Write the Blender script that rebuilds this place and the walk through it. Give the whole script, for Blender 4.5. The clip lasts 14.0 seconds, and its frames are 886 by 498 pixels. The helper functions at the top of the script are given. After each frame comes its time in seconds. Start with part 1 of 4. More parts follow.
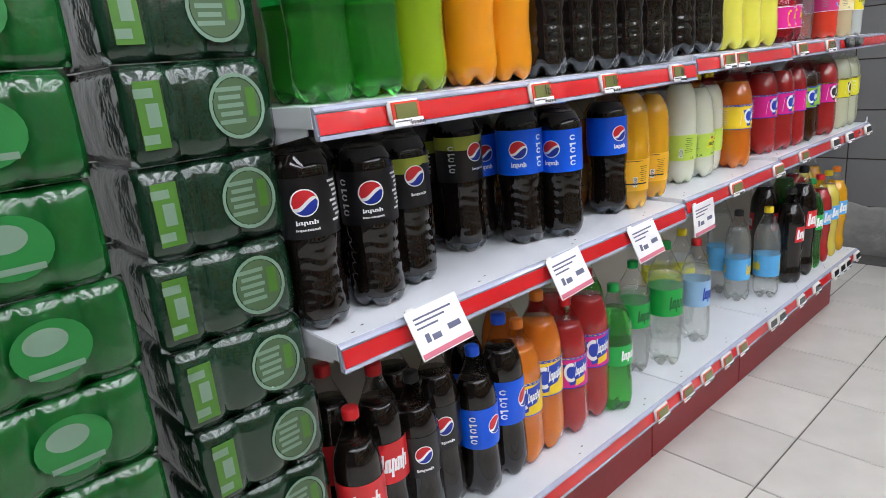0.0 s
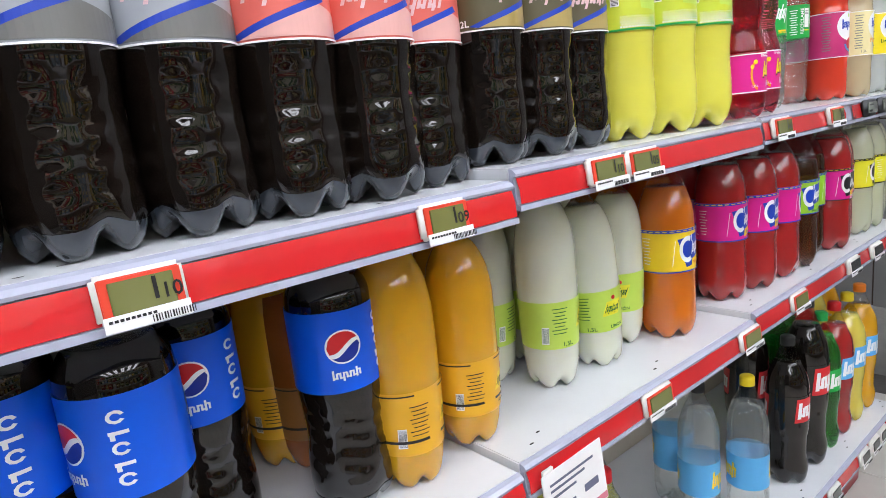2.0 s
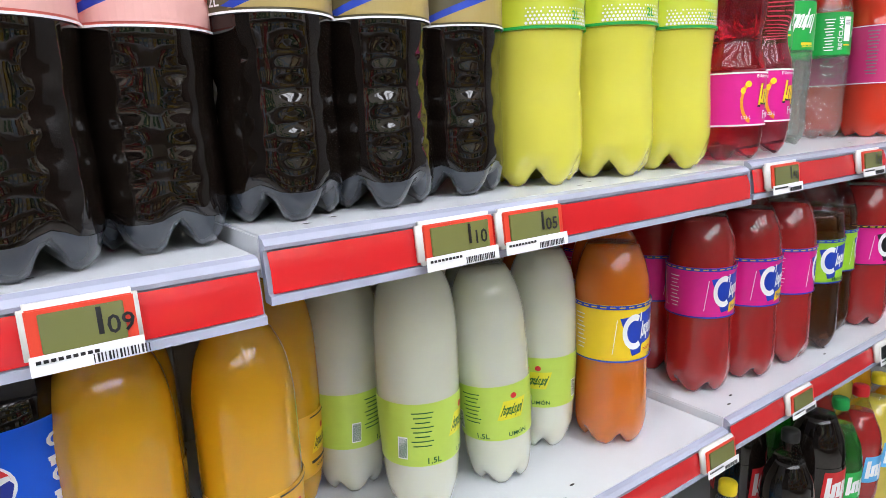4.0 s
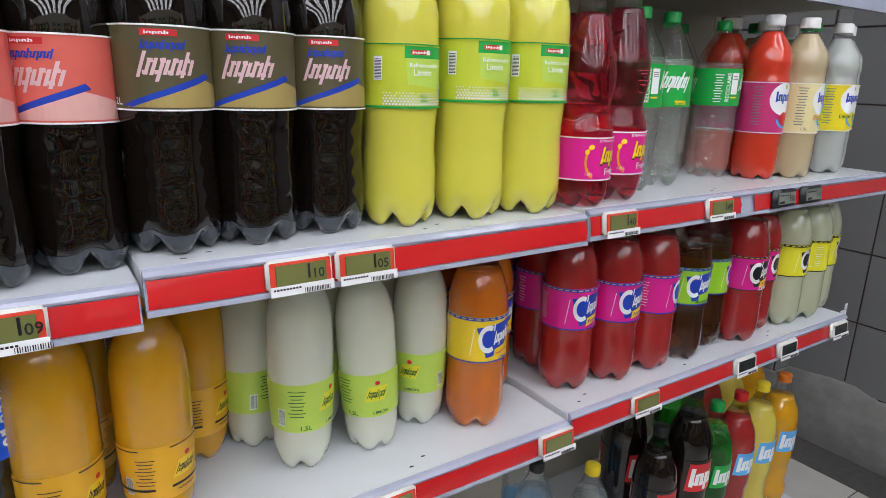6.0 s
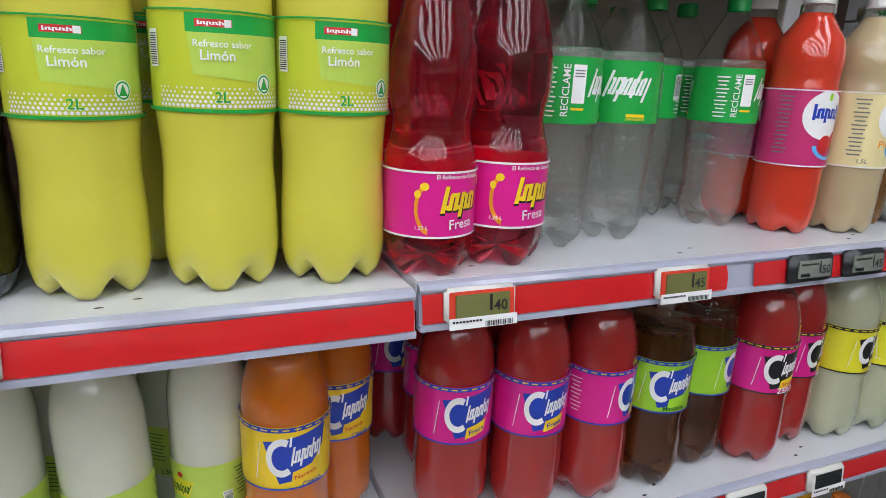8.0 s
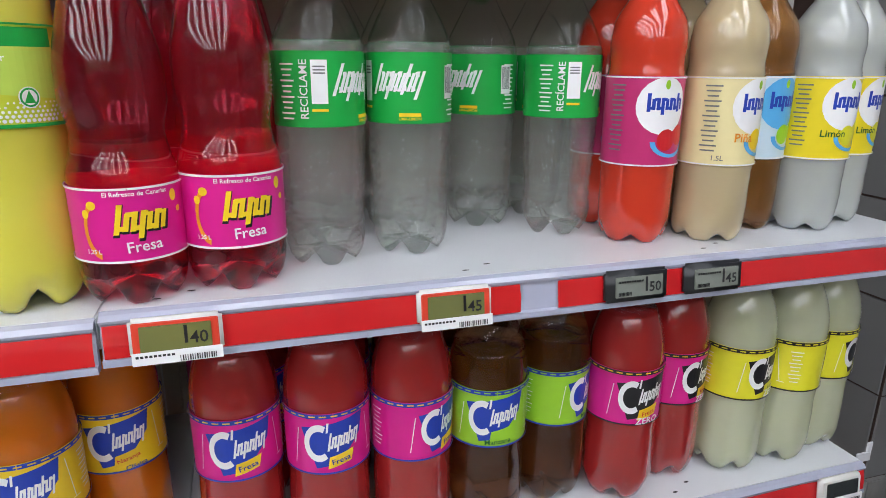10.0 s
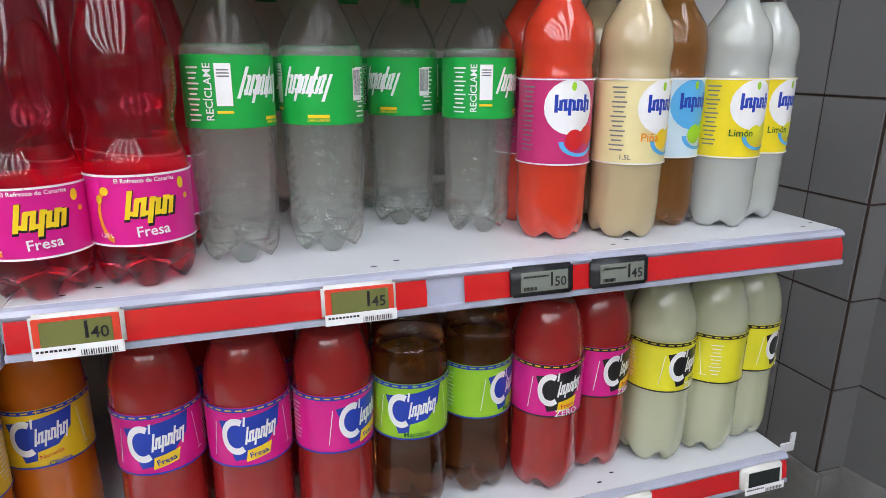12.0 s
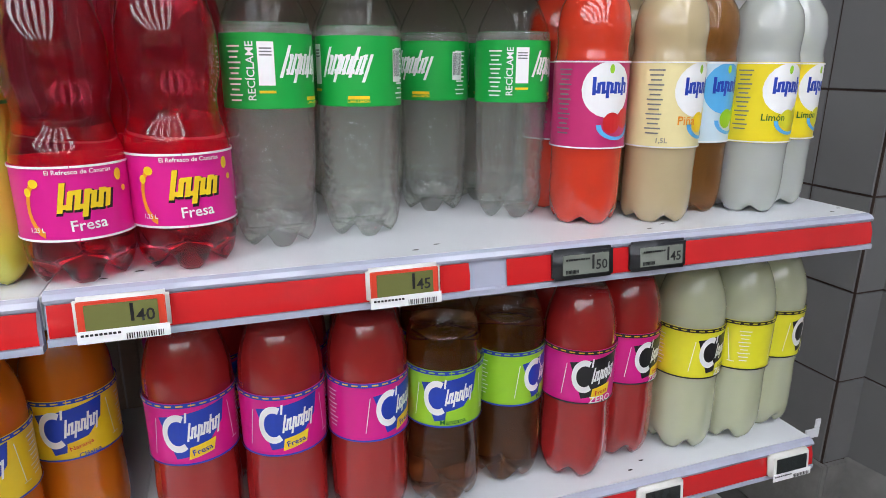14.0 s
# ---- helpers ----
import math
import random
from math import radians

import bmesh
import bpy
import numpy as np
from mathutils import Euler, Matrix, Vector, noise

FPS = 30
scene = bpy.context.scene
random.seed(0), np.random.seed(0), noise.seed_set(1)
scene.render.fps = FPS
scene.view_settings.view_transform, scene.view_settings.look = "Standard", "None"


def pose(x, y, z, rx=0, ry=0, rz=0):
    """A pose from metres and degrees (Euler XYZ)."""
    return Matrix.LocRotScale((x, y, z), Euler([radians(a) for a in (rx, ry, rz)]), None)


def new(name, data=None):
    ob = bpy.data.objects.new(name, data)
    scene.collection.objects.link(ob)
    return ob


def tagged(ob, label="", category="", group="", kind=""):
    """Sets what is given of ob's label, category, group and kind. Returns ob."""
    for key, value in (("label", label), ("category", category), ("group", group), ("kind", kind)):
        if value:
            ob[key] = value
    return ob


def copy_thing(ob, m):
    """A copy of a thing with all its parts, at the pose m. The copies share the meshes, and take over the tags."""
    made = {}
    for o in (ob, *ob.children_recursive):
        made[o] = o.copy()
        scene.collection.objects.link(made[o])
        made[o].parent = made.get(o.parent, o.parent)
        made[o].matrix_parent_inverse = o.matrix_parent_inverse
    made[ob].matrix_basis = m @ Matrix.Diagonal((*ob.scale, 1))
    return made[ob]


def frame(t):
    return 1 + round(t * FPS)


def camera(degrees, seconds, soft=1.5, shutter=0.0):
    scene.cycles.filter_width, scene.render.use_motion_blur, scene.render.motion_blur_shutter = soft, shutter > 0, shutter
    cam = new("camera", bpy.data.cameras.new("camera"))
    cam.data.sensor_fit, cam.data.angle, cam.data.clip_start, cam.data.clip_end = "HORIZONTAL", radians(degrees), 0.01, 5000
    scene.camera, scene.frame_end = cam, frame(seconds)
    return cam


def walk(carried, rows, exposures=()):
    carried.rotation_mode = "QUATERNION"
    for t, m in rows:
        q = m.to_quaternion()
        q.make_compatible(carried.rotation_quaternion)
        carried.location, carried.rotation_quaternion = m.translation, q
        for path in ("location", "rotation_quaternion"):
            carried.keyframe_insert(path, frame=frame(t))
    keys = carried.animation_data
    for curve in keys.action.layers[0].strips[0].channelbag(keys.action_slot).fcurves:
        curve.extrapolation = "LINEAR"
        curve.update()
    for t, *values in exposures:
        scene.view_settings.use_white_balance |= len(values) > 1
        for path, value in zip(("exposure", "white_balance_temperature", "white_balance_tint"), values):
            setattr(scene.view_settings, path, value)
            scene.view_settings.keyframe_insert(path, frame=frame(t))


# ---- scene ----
cam = camera(70.0, 14.0, soft=0.9)
# seconds, eye x y z, yaw, pitch, roll
PATH = [
    (0, -0.040, -0.104, 1.212, -42.60, -15.90, 5.10),
    (0.5, 0.272, -0.029, 1.214, -45.36, -15.20, 5.33),
    (0.9, 0.471, 0.009, 1.214, -44.45, -14.81, 5.46),
    (1, 0.524, 0.026, 1.211, -43.53, -14.66, 5.20),
    (1.5, 0.776, 0.135, 1.260, -41.61, -13.20, 5.91),
    (2, 0.995, 0.190, 1.253, -40.84, -11.93, 5.97),
    (2.5, 1.145, 0.258, 1.229, -39.12, -11.44, 4.93),
    (3, 1.257, 0.322, 1.242, -36.39, -10.98, 4.49),
    (3.5, 1.322, 0.320, 1.249, -36.69, -11.62, 3.09),
    (3.7, 1.350, 0.301, 1.254, -36.18, -11.84, 2.82),
    (5.8, 1.332, -0.010, 1.366, -34.45, -14.39, -1.28),
    (6, 1.407, 0.020, 1.377, -33.40, -15.22, -1.61),
    (6.5, 1.561, 0.081, 1.379, -33.03, -14.66, -1.54),
    (7, 1.718, 0.059, 1.403, -28.25, -15.14, -1.74),
    (7.2, 1.752, 0.082, 1.396, -26.97, -15.19, -2.11),
    (9.3, 2.129, 0.154, 1.385, -17.16, -16.78, -0.92),
    (9.5, 2.161, 0.137, 1.387, -16.92, -16.69, -0.72),
    (10, 2.215, 0.106, 1.399, -17.45, -16.50, -0.47),
    (10.5, 2.252, 0.081, 1.404, -17.25, -16.50, -0.48),
    (11, 2.277, 0.058, 1.404, -17.51, -16.46, -0.35),
    (11.5, 2.291, 0.050, 1.405, -18.03, -16.43, -0.41),
    (12, 2.291, 0.059, 1.401, -18.31, -16.36, -0.35),
    (12.5, 2.278, 0.089, 1.397, -18.79, -16.18, -0.24),
    (13, 2.258, 0.099, 1.405, -19.00, -16.48, -0.46),
    (13.5, 2.272, 0.075, 1.389, -20.50, -16.75, -0.37),
    (14, 2.237, 0.080, 1.379, -19.56, -16.16, -0.35),
]
walk(cam, [(t, pose(x, y, z, 90 + pitch, roll, yaw)) for t, x, y, z, yaw, pitch, roll in PATH],
     exposures=[(0.0, 0.1), (1.5, 0.08), (3.0, 0.28), (3.7, 0.2), (5.8, -0.32), (6.5, -0.38), (7.2, -0.4), (9.5, -0.27), (12.0, -0.1), (14.0, -0.1)])
import bpy, bmesh, math, random
from mathutils import Matrix, Vector
random.seed(7)

# ---- world, lights, exposure ----
world = bpy.data.worlds.new("indoor_dim")
bpy.context.scene.world = world
world.use_nodes = True
world.node_tree.nodes["Background"].inputs["Color"].default_value = (0.9, 0.95, 1.0, 1)
world.node_tree.nodes["Background"].inputs["Strength"].default_value = 0.05
TUBE_POWER = 9.0
bpy.context.scene.view_settings.exposure = 0.0

# ---- materials ----
MATS = {}


def mat(name, color, rough=0.5, metal=0.0, coat=0.0, trans=0.0, ior=1.45, sss=0.0, vary=0.06, scale=30.0, bump=0.0, bscale=60.0, spec=0.5, emit=0.0, alpha=1.0, wave=0.0):
    if name in MATS:
        return MATS[name]
    m = bpy.data.materials.new(name)
    m.use_nodes = True
    nt = m.node_tree
    b = nt.nodes["Principled BSDF"]
    b.inputs["Roughness"].default_value = rough
    b.inputs["Metallic"].default_value = metal
    b.inputs["Coat Weight"].default_value = coat
    b.inputs["Coat Roughness"].default_value = 0.02
    b.inputs["Transmission Weight"].default_value = trans
    b.inputs["IOR"].default_value = ior
    b.inputs["Specular IOR Level"].default_value = spec
    b.inputs["Alpha"].default_value = alpha
    if sss:
        b.inputs["Subsurface Weight"].default_value = sss
        b.inputs["Subsurface Radius"].default_value = (0.03, 0.03, 0.02)
        b.inputs["Subsurface Scale"].default_value = 0.6
    if emit:
        b.inputs["Emission Color"].default_value = (*color, 1)
        b.inputs["Emission Strength"].default_value = emit
    tc = nt.nodes.new("ShaderNodeTexCoord")
    if vary:
        n1 = nt.nodes.new("ShaderNodeTexNoise")
        n1.inputs["Scale"].default_value = scale
        n1.inputs["Detail"].default_value = 5
        nt.links.new(tc.outputs["Object"], n1.inputs["Vector"])
        oi = nt.nodes.new("ShaderNodeObjectInfo")
        add = nt.nodes.new("ShaderNodeMath")
        add.operation = "ADD"
        nt.links.new(n1.outputs["Fac"], add.inputs[0])
        mul = nt.nodes.new("ShaderNodeMath")
        mul.operation = "MULTIPLY"
        mul.inputs[1].default_value = 0.35
        nt.links.new(oi.outputs["Random"], mul.inputs[0])
        nt.links.new(mul.outputs[0], add.inputs[1])
        ramp = nt.nodes.new("ShaderNodeMapRange")
        ramp.inputs["From Min"].default_value = 0.35
        ramp.inputs["From Max"].default_value = 1.05
        ramp.inputs["To Min"].default_value = 1 - vary
        ramp.inputs["To Max"].default_value = 1 + vary
        nt.links.new(add.outputs[0], ramp.inputs["Value"])
        mx = nt.nodes.new("ShaderNodeVectorMath")
        mx.operation = "SCALE"
        mx.inputs[0].default_value = color
        nt.links.new(ramp.outputs["Result"], mx.inputs["Scale"])
        nt.links.new(mx.outputs["Vector"], b.inputs["Base Color"])
    else:
        b.inputs["Base Color"].default_value = (*color, 1)
    if bump or wave:
        n2 = nt.nodes.new("ShaderNodeTexNoise")
        n2.inputs["Scale"].default_value = bscale
        n2.inputs["Detail"].default_value = 3
        nt.links.new(tc.outputs["Object"], n2.inputs["Vector"])
        bp = nt.nodes.new("ShaderNodeBump")
        bp.inputs["Strength"].default_value = bump or wave
        bp.inputs["Distance"].default_value = 0.01
        nt.links.new(n2.outputs["Fac"], bp.inputs["Height"])
        nt.links.new(bp.outputs["Normal"], b.inputs["Normal"])
        if coat:
            nt.links.new(bp.outputs["Normal"], b.inputs["Coat Normal"])
    MATS[name] = m
    return m


def drink(name, color, clear=0.0, sss=0.3):
    """A full plastic bottle: coloured drink under a clear glossy skin with slight waves."""
    return mat(name, color, rough=0.16, coat=1.0, trans=clear, ior=1.34, sss=sss, vary=0.05, scale=14, wave=0.025, bscale=26)


def ink(name, color):
    return mat("ink_" + name, color, rough=0.38, coat=0.25, vary=0.03, scale=90)


WHITE_PAINT = mat("white_enamel", (0.66, 0.68, 0.71), rough=0.28, vary=0.05, scale=9, bump=0.03, bscale=200)
RAIL_PVC = mat("grey_lilac_plastic", (0.42, 0.44, 0.55), rough=0.25, coat=0.5, vary=0.08, scale=25)
RED_STRIP = mat("red_film", (0.62, 0.016, 0.02), rough=0.25, coat=1.0, vary=0.1, scale=12, bump=0.3, bscale=11)
RED_PAINT = mat("red_enamel_kick", (0.27, 0.012, 0.02), rough=0.4, vary=0.15, scale=7, bump=0.05, bscale=120)
CREAM = mat("cream_enamel", (0.55, 0.5, 0.42), rough=0.5, vary=0.06, scale=5, bump=0.03)
CLEAR = mat("clear_plastic", (0.98, 0.99, 0.99), rough=0.0, trans=1.0, ior=1.06, coat=0.8, vary=0.0, wave=0.04, bscale=40, alpha=0.5)
DARK = mat("slot_shade", (0.012, 0.012, 0.014), rough=0.6, vary=0.1)
I_WHITE = ink("white", (0.86, 0.86, 0.86))
I_BLACK = ink("black", (0.012, 0.012, 0.014))
I_BLUE = ink("blue", (0.012, 0.05, 0.42))
I_DBLUE = ink("deep_blue", (0.01, 0.03, 0.3))
I_SKY = ink("cola_blue", (0.0, 0.1, 0.72))
I_RED = ink("red", (0.62, 0.02, 0.025))
I_YEL = ink("yellow", (0.9, 0.62, 0.02))
I_LEMON = ink("lemon_label", (0.78, 0.74, 0.03))
I_PINK = ink("magenta", (0.72, 0.012, 0.27))
I_LIME = ink("lime", (0.32, 0.62, 0.03))
I_GREEN = ink("green", (0.01, 0.38, 0.06))
I_DGREEN = ink("dark_green", (0.005, 0.12, 0.025))
I_GOLD = ink("gold", (0.4, 0.3, 0.1))
I_CORAL = ink("coral", (0.7, 0.13, 0.1))
I_SILVER = ink("silver", (0.34, 0.36, 0.39))
I_PALE = ink("pale_yellow", (0.8, 0.7, 0.36))
I_ORANGE = ink("orange", (0.85, 0.3, 0.02))
I_AQUA = ink("aqua", (0.1, 0.42, 0.78))
I_LGREEN = ink("pale_lime", (0.5, 0.68, 0.1))

# ---- mesh helpers ----


def mesh_of(name, bm, smooth=True):
    me = bpy.data.meshes.new(name)
    bm.normal_update()
    bm.to_mesh(me)
    bm.free()
    if smooth:
        for p in me.polygons:
            p.use_smooth = True
    return me


def part(name, bm, material, parent, label="", smooth=True):
    ob = new(name, mesh_of(name, bm, smooth))
    ob.data.materials.append(material)
    ob.parent = parent
    if label:
        tagged(ob, label)
    return ob


def thing(name, label, category, group="", kind=""):
    ob = new(name)
    tagged(ob, label, category, group, kind)
    return ob


def box(bm, x0, x1, y0, y1, z0, z1, bevel=0.0):
    r = bmesh.ops.create_cube(bm, size=1.0)
    for v in r["verts"]:
        v.co = Vector((x0 + (v.co.x + 0.5) * (x1 - x0), y0 + (v.co.y + 0.5) * (y1 - y0), z0 + (v.co.z + 0.5) * (z1 - z0)))
    if bevel:
        es = list({e for v in r["verts"] for e in v.link_edges})
        bmesh.ops.bevel(bm, geom=es, offset=bevel, segments=2, affect="EDGES")


def boxmesh(x0, x1, y0, y1, z0, z1, bevel=0.0):
    bm = bmesh.new()
    box(bm, x0, x1, y0, y1, z0, z1, bevel)
    return bm


def smoothstep(a, b, x):
    t = min(max((x - a) / (b - a), 0.0), 1.0)
    return t * t * (3 - 2 * t)


def curve_r(profile, z):
    """Radius at height z of a list of (z, r) stations, on a smooth curve that does not overshoot them."""
    n = len(profile)
    i = 0
    while i < n - 2 and z > profile[i + 1][0]:
        i += 1

    def slope(k):
        if k == 0 or k == n - 1:
            return 0.0 if k else (profile[1][1] - profile[0][1]) / (profile[1][0] - profile[0][0])
        d0 = (profile[k][1] - profile[k - 1][1]) / (profile[k][0] - profile[k - 1][0])
        d1 = (profile[k + 1][1] - profile[k][1]) / (profile[k + 1][0] - profile[k][0])
        return 0.0 if d0 * d1 <= 0 else 2 * d0 * d1 / (d0 + d1)

    (z0, r0), (z1, r1) = profile[i], profile[i + 1]
    h = z1 - z0
    t = min(max((z - z0) / h, 0.0), 1.0)
    return (2 * t ** 3 - 3 * t * t + 1) * r0 + (t ** 3 - 2 * t * t + t) * h * slope(i) + (3 * t * t - 2 * t ** 3) * r1 + (t ** 3 - t * t) * h * slope(i + 1)


def lathe(profile, z0, z1, rows, feet=0.0, foot_h=0.03, flute=None, seg=40, bottom=False, top=False):
    """A turned surface; feet lifts the base between five lobes, flute(theta, z) scales the radius."""
    bm = bmesh.new()
    rings = []
    zs = [z0 + (z1 - z0) * (i / rows) for i in range(rows + 1)]
    if bottom:
        zs = [z0, z0 + 0.004, z0 + 0.009, z0 + 0.016] + [z for z in zs if z > z0 + 0.02]
    for z in zs:
        ring = []
        r = curve_r(profile, z)
        for k in range(seg):
            a = 2 * math.pi * k / seg
            s = (0.5 - 0.5 * math.cos(5 * a)) ** 2.4
            w = max(0.0, 1 - (z - z0) / foot_h) if feet else 0.0
            rr = r * (1 - 0.10 * s * w)
            if flute:
                rr *= flute(a, z)
            ring.append(bm.verts.new((rr * math.sin(a), -rr * math.cos(a), z + feet * s * w ** 1.3)))
        rings.append(ring)
    for a, b in zip(rings, rings[1:]):
        for k in range(seg):
            bm.faces.new((a[k], a[(k + 1) % seg], b[(k + 1) % seg], b[k]))
    if bottom:
        c = bm.verts.new((0, 0, z0 + feet * 0.9 + 0.003))
        for k in range(seg):
            bm.faces.new((rings[0][(k + 1) % seg], rings[0][k], c))
    if top:
        bm.faces.new(rings[-1])
    return bm


def clip_strip(poly, u0, u1):
    for sign, lim in ((1, u0), (-1, u1)):
        out = []
        for i, p in enumerate(poly):
            q = poly[(i + 1) % len(poly)]
            ip, iq = sign * (p[0] - lim) >= 0, sign * (q[0] - lim) >= 0
            if ip:
                out.append(p)
            if ip != iq:
                t = (lim - p[0]) / (q[0] - p[0])
                out.append((lim, p[1] + t * (q[1] - p[1])))
        poly = out
        if len(poly) < 3:
            return []
    return poly


def wrap_polys(polys, rfun, lift):
    """Convex outlines (arc length, height) laid round a bottle."""
    bm = bmesh.new()
    for poly in polys:
        us = [p[0] for p in poly]
        k0, k1 = math.floor(min(us) / 0.005), math.ceil(max(us) / 0.005)
        for k in range(k0, k1):
            piece = clip_strip(poly, k * 0.005, (k + 1) * 0.005)
            if len(piece) >= 3:
                vs = []
                for u, v in piece:
                    r = rfun(v) + lift
                    a = u / rfun(v)
                    vs.append(bm.verts.new((r * math.sin(a), -r * math.cos(a), v)))
                bm.faces.new(vs)
    bmesh.ops.remove_doubles(bm, verts=bm.verts, dist=0.00002)
    return bm


def rect(u, v, w, h, slant=0.0):
    return [(u - w / 2 - slant * h / 2, v - h / 2), (u + w / 2 - slant * h / 2, v - h / 2), (u + w / 2 + slant * h / 2, v + h / 2), (u - w / 2 + slant * h / 2, v + h / 2)]


def ellipse(u, v, w, h, n=22, a0=0.0, a1=360.0):
    return [(u + w / 2 * math.cos(math.radians(a0 + (a1 - a0) * i / n)), v + h / 2 * math.sin(math.radians(a0 + (a1 - a0) * i / n))) for i in range(n)]


def arc_band(u, v, w, h, thick, a0, a1, n=14):
    out = []
    for i in range(n):
        p = []
        for a, s in ((i, 1), (i + 1, 1), (i + 1, 1 - thick), (i, 1 - thick)):
            t = math.radians(a0 + (a1 - a0) * a / n)
            p.append((u + w / 2 * s * math.cos(t), v + h / 2 * s * math.sin(t)))
        out.append(p)
    return out


def wordmark(u, v, w, h, n, slant=0.2, gap=0.3, rise=0.0):
    """Plain slanting bars of uneven height, tied by short links, in the size of a printed name."""
    out = []
    m = 2 * n - 1
    step = w / m
    for i in range(m):
        uc = u - w / 2 + step * (i + 0.5)
        vc = v + rise * (uc - u)
        hh = h * (1.0, 0.6, 0.66, 0.92, 0.58, 0.66, 0.6)[i % 7]
        drop = (0.0, -0.1, -0.08, -0.2, -0.1, -0.08, -0.1)[i % 7] * h
        out.append(rect(uc, vc + drop, step * (0.92 - gap), hh, slant))
        if i < m - 1:
            out.append(rect(uc + step / 2, vc + (0.16 if i % 2 else -0.3) * h, step * 0.9, 0.16 * h))
    return out


def text_mesh(body, size, u, v, rfun, lift, turn=0.0, bold=0.0):
    """Printed words laid round a bottle, centred on (u, v)."""
    cu = bpy.data.curves.new("words", "FONT")
    cu.body = body
    cu.size = size
    cu.align_x = "CENTER"
    cu.align_y = "CENTER"
    cu.resolution_u = 2
    cu.offset = bold
    tmp = bpy.data.objects.new("words", cu)
    bpy.context.scene.collection.objects.link(tmp)
    dg = bpy.context.evaluated_depsgraph_get()
    me = tmp.evaluated_get(dg).to_mesh()
    bm = bmesh.new()
    bm.from_mesh(me)
    tmp.evaluated_get(dg).to_mesh_clear()
    bpy.data.objects.remove(tmp)
    bpy.data.curves.remove(cu)
    c, s = math.cos(math.radians(turn)), math.sin(math.radians(turn))
    for w in bm.verts:
        uu, vv = u + c * w.co.x - s * w.co.y, v + s * w.co.x + c * w.co.y
        if rfun is None:
            w.co = Vector((uu, lift, vv))
        else:
            r = rfun(vv) + lift
            w.co = Vector((r * math.sin(uu / rfun(v)), -r * math.cos(uu / rfun(v)), vv))
    return bm


# ---- large structure ----
FLOOR = 0.02
WALL_X = 3.9
tile_beige = mat("beige_floor_tile", (0.58, 0.555, 0.51), rough=0.34, vary=0.12, scale=6, bump=0.02, bscale=90)
grout_dark = mat("dark_grout", (0.09, 0.085, 0.08), rough=0.9, vary=0.2, scale=40)
tile_wall = mat("grey_wall_tile", (0.2, 0.2, 0.2), rough=0.2, vary=0.06, scale=5, coat=0.2)
plaster = mat("grey_plaster", (0.22, 0.215, 0.205), rough=0.85, vary=0.25, scale=14, bump=0.5, bscale=25)
paint = mat("off_white_wall", (0.62, 0.62, 0.61), rough=0.7, vary=0.06, scale=3, bump=0.05)

floor = tagged(new("floor", mesh_of("floor", boxmesh(-3.0, 4.2, -6.2, 1.7, -0.1, FLOOR - 0.003), False)), "beige square-tiled supermarket floor with dark grout lines", "floor", kind="structure")
floor.data.materials.append(grout_dark)
wall_grout = mat("wall_grout", (0.045, 0.026, 0.02), rough=0.9, vary=0.2, scale=40)
ceiling = tagged(new("ceiling", mesh_of("ceiling", boxmesh(-3.0, 4.2, -6.2, 1.7, 2.95, 3.05), False)), "plain off-white flat ceiling above the aisle", "ceiling", kind="structure")
ceiling.data.materials.append(paint)
# added south and west walls: dark, mottled colour keeps bottle reflections dark and broken
reflect_dark = mat("dark_reflection_wall", (0.1, 0.095, 0.09), rough=0.7, vary=0.9, scale=5.0, bump=0.05)
for nm, c in (("wall_south", (-3.0, 4.2, -6.3, -6.2)), ("wall_west", (-3.1, -3.0, -6.2, 1.7)), ("wall_north", (-3.0, 4.2, 1.7, 1.8))):
    w = tagged(new(nm, mesh_of(nm, boxmesh(*c, -0.1, 3.05), False)), "painted wall added to close the shop", "wall", kind="structure")
    w.data.materials.append(paint if nm == "wall_north" else reflect_dark)
wall_east = tagged(new("wall_east", mesh_of("wall_east", boxmesh(WALL_X, 4.1, -6.2, 1.7, -0.1, 3.05), False)), "end wall of grey glazed tiles with dark joints", "wall", kind="structure")
wall_east.data.materials.append(wall_grout)
pilaster = tagged(new("wall_pilaster", mesh_of("wall_pilaster", boxmesh(WALL_X - 0.1, WALL_X - 0.001, 1.2, 1.7, FLOOR, 2.95), False)), "tiled pilaster standing out of the end wall beside the shelving", "wall", kind="structure")
pilaster.data.materials.append(wall_grout)


def skirting():
    bm = bmesh.new()
    n = 40
    for k in range(n):
        y0, y1 = -2.2 + 3.4 * k / n, -2.2 + 3.4 * (k + 1) / n
        h0, h1 = 0.3 + 0.018 * math.sin(k * 1.7) + 0.01 * math.sin(k * 4.1), 0.3 + 0.018 * math.sin((k + 1) * 1.7) + 0.01 * math.sin((k + 1) * 4.1)
        vs = [bm.verts.new(p) for p in ((WALL_X - 0.022, y0, FLOOR), (WALL_X - 0.022, y1, FLOOR), (WALL_X - 0.018, y1, h1 - 0.012), (WALL_X - 0.018, y0, h0 - 0.012), (WALL_X - 0.001, y1, h1), (WALL_X - 0.001, y0, h0))]
        bm.faces.new(vs[:4])
        bm.faces.new((vs[3], vs[2], vs[4], vs[5]))
    bmesh.ops.remove_doubles(bm, verts=bm.verts, dist=0.0005)
    ob = tagged(new("baseboard", mesh_of("baseboard", bm)), "rough grey cement skirting along the foot of the tiled wall", "baseboard", kind="structure")
    ob.data.materials.append(plaster)


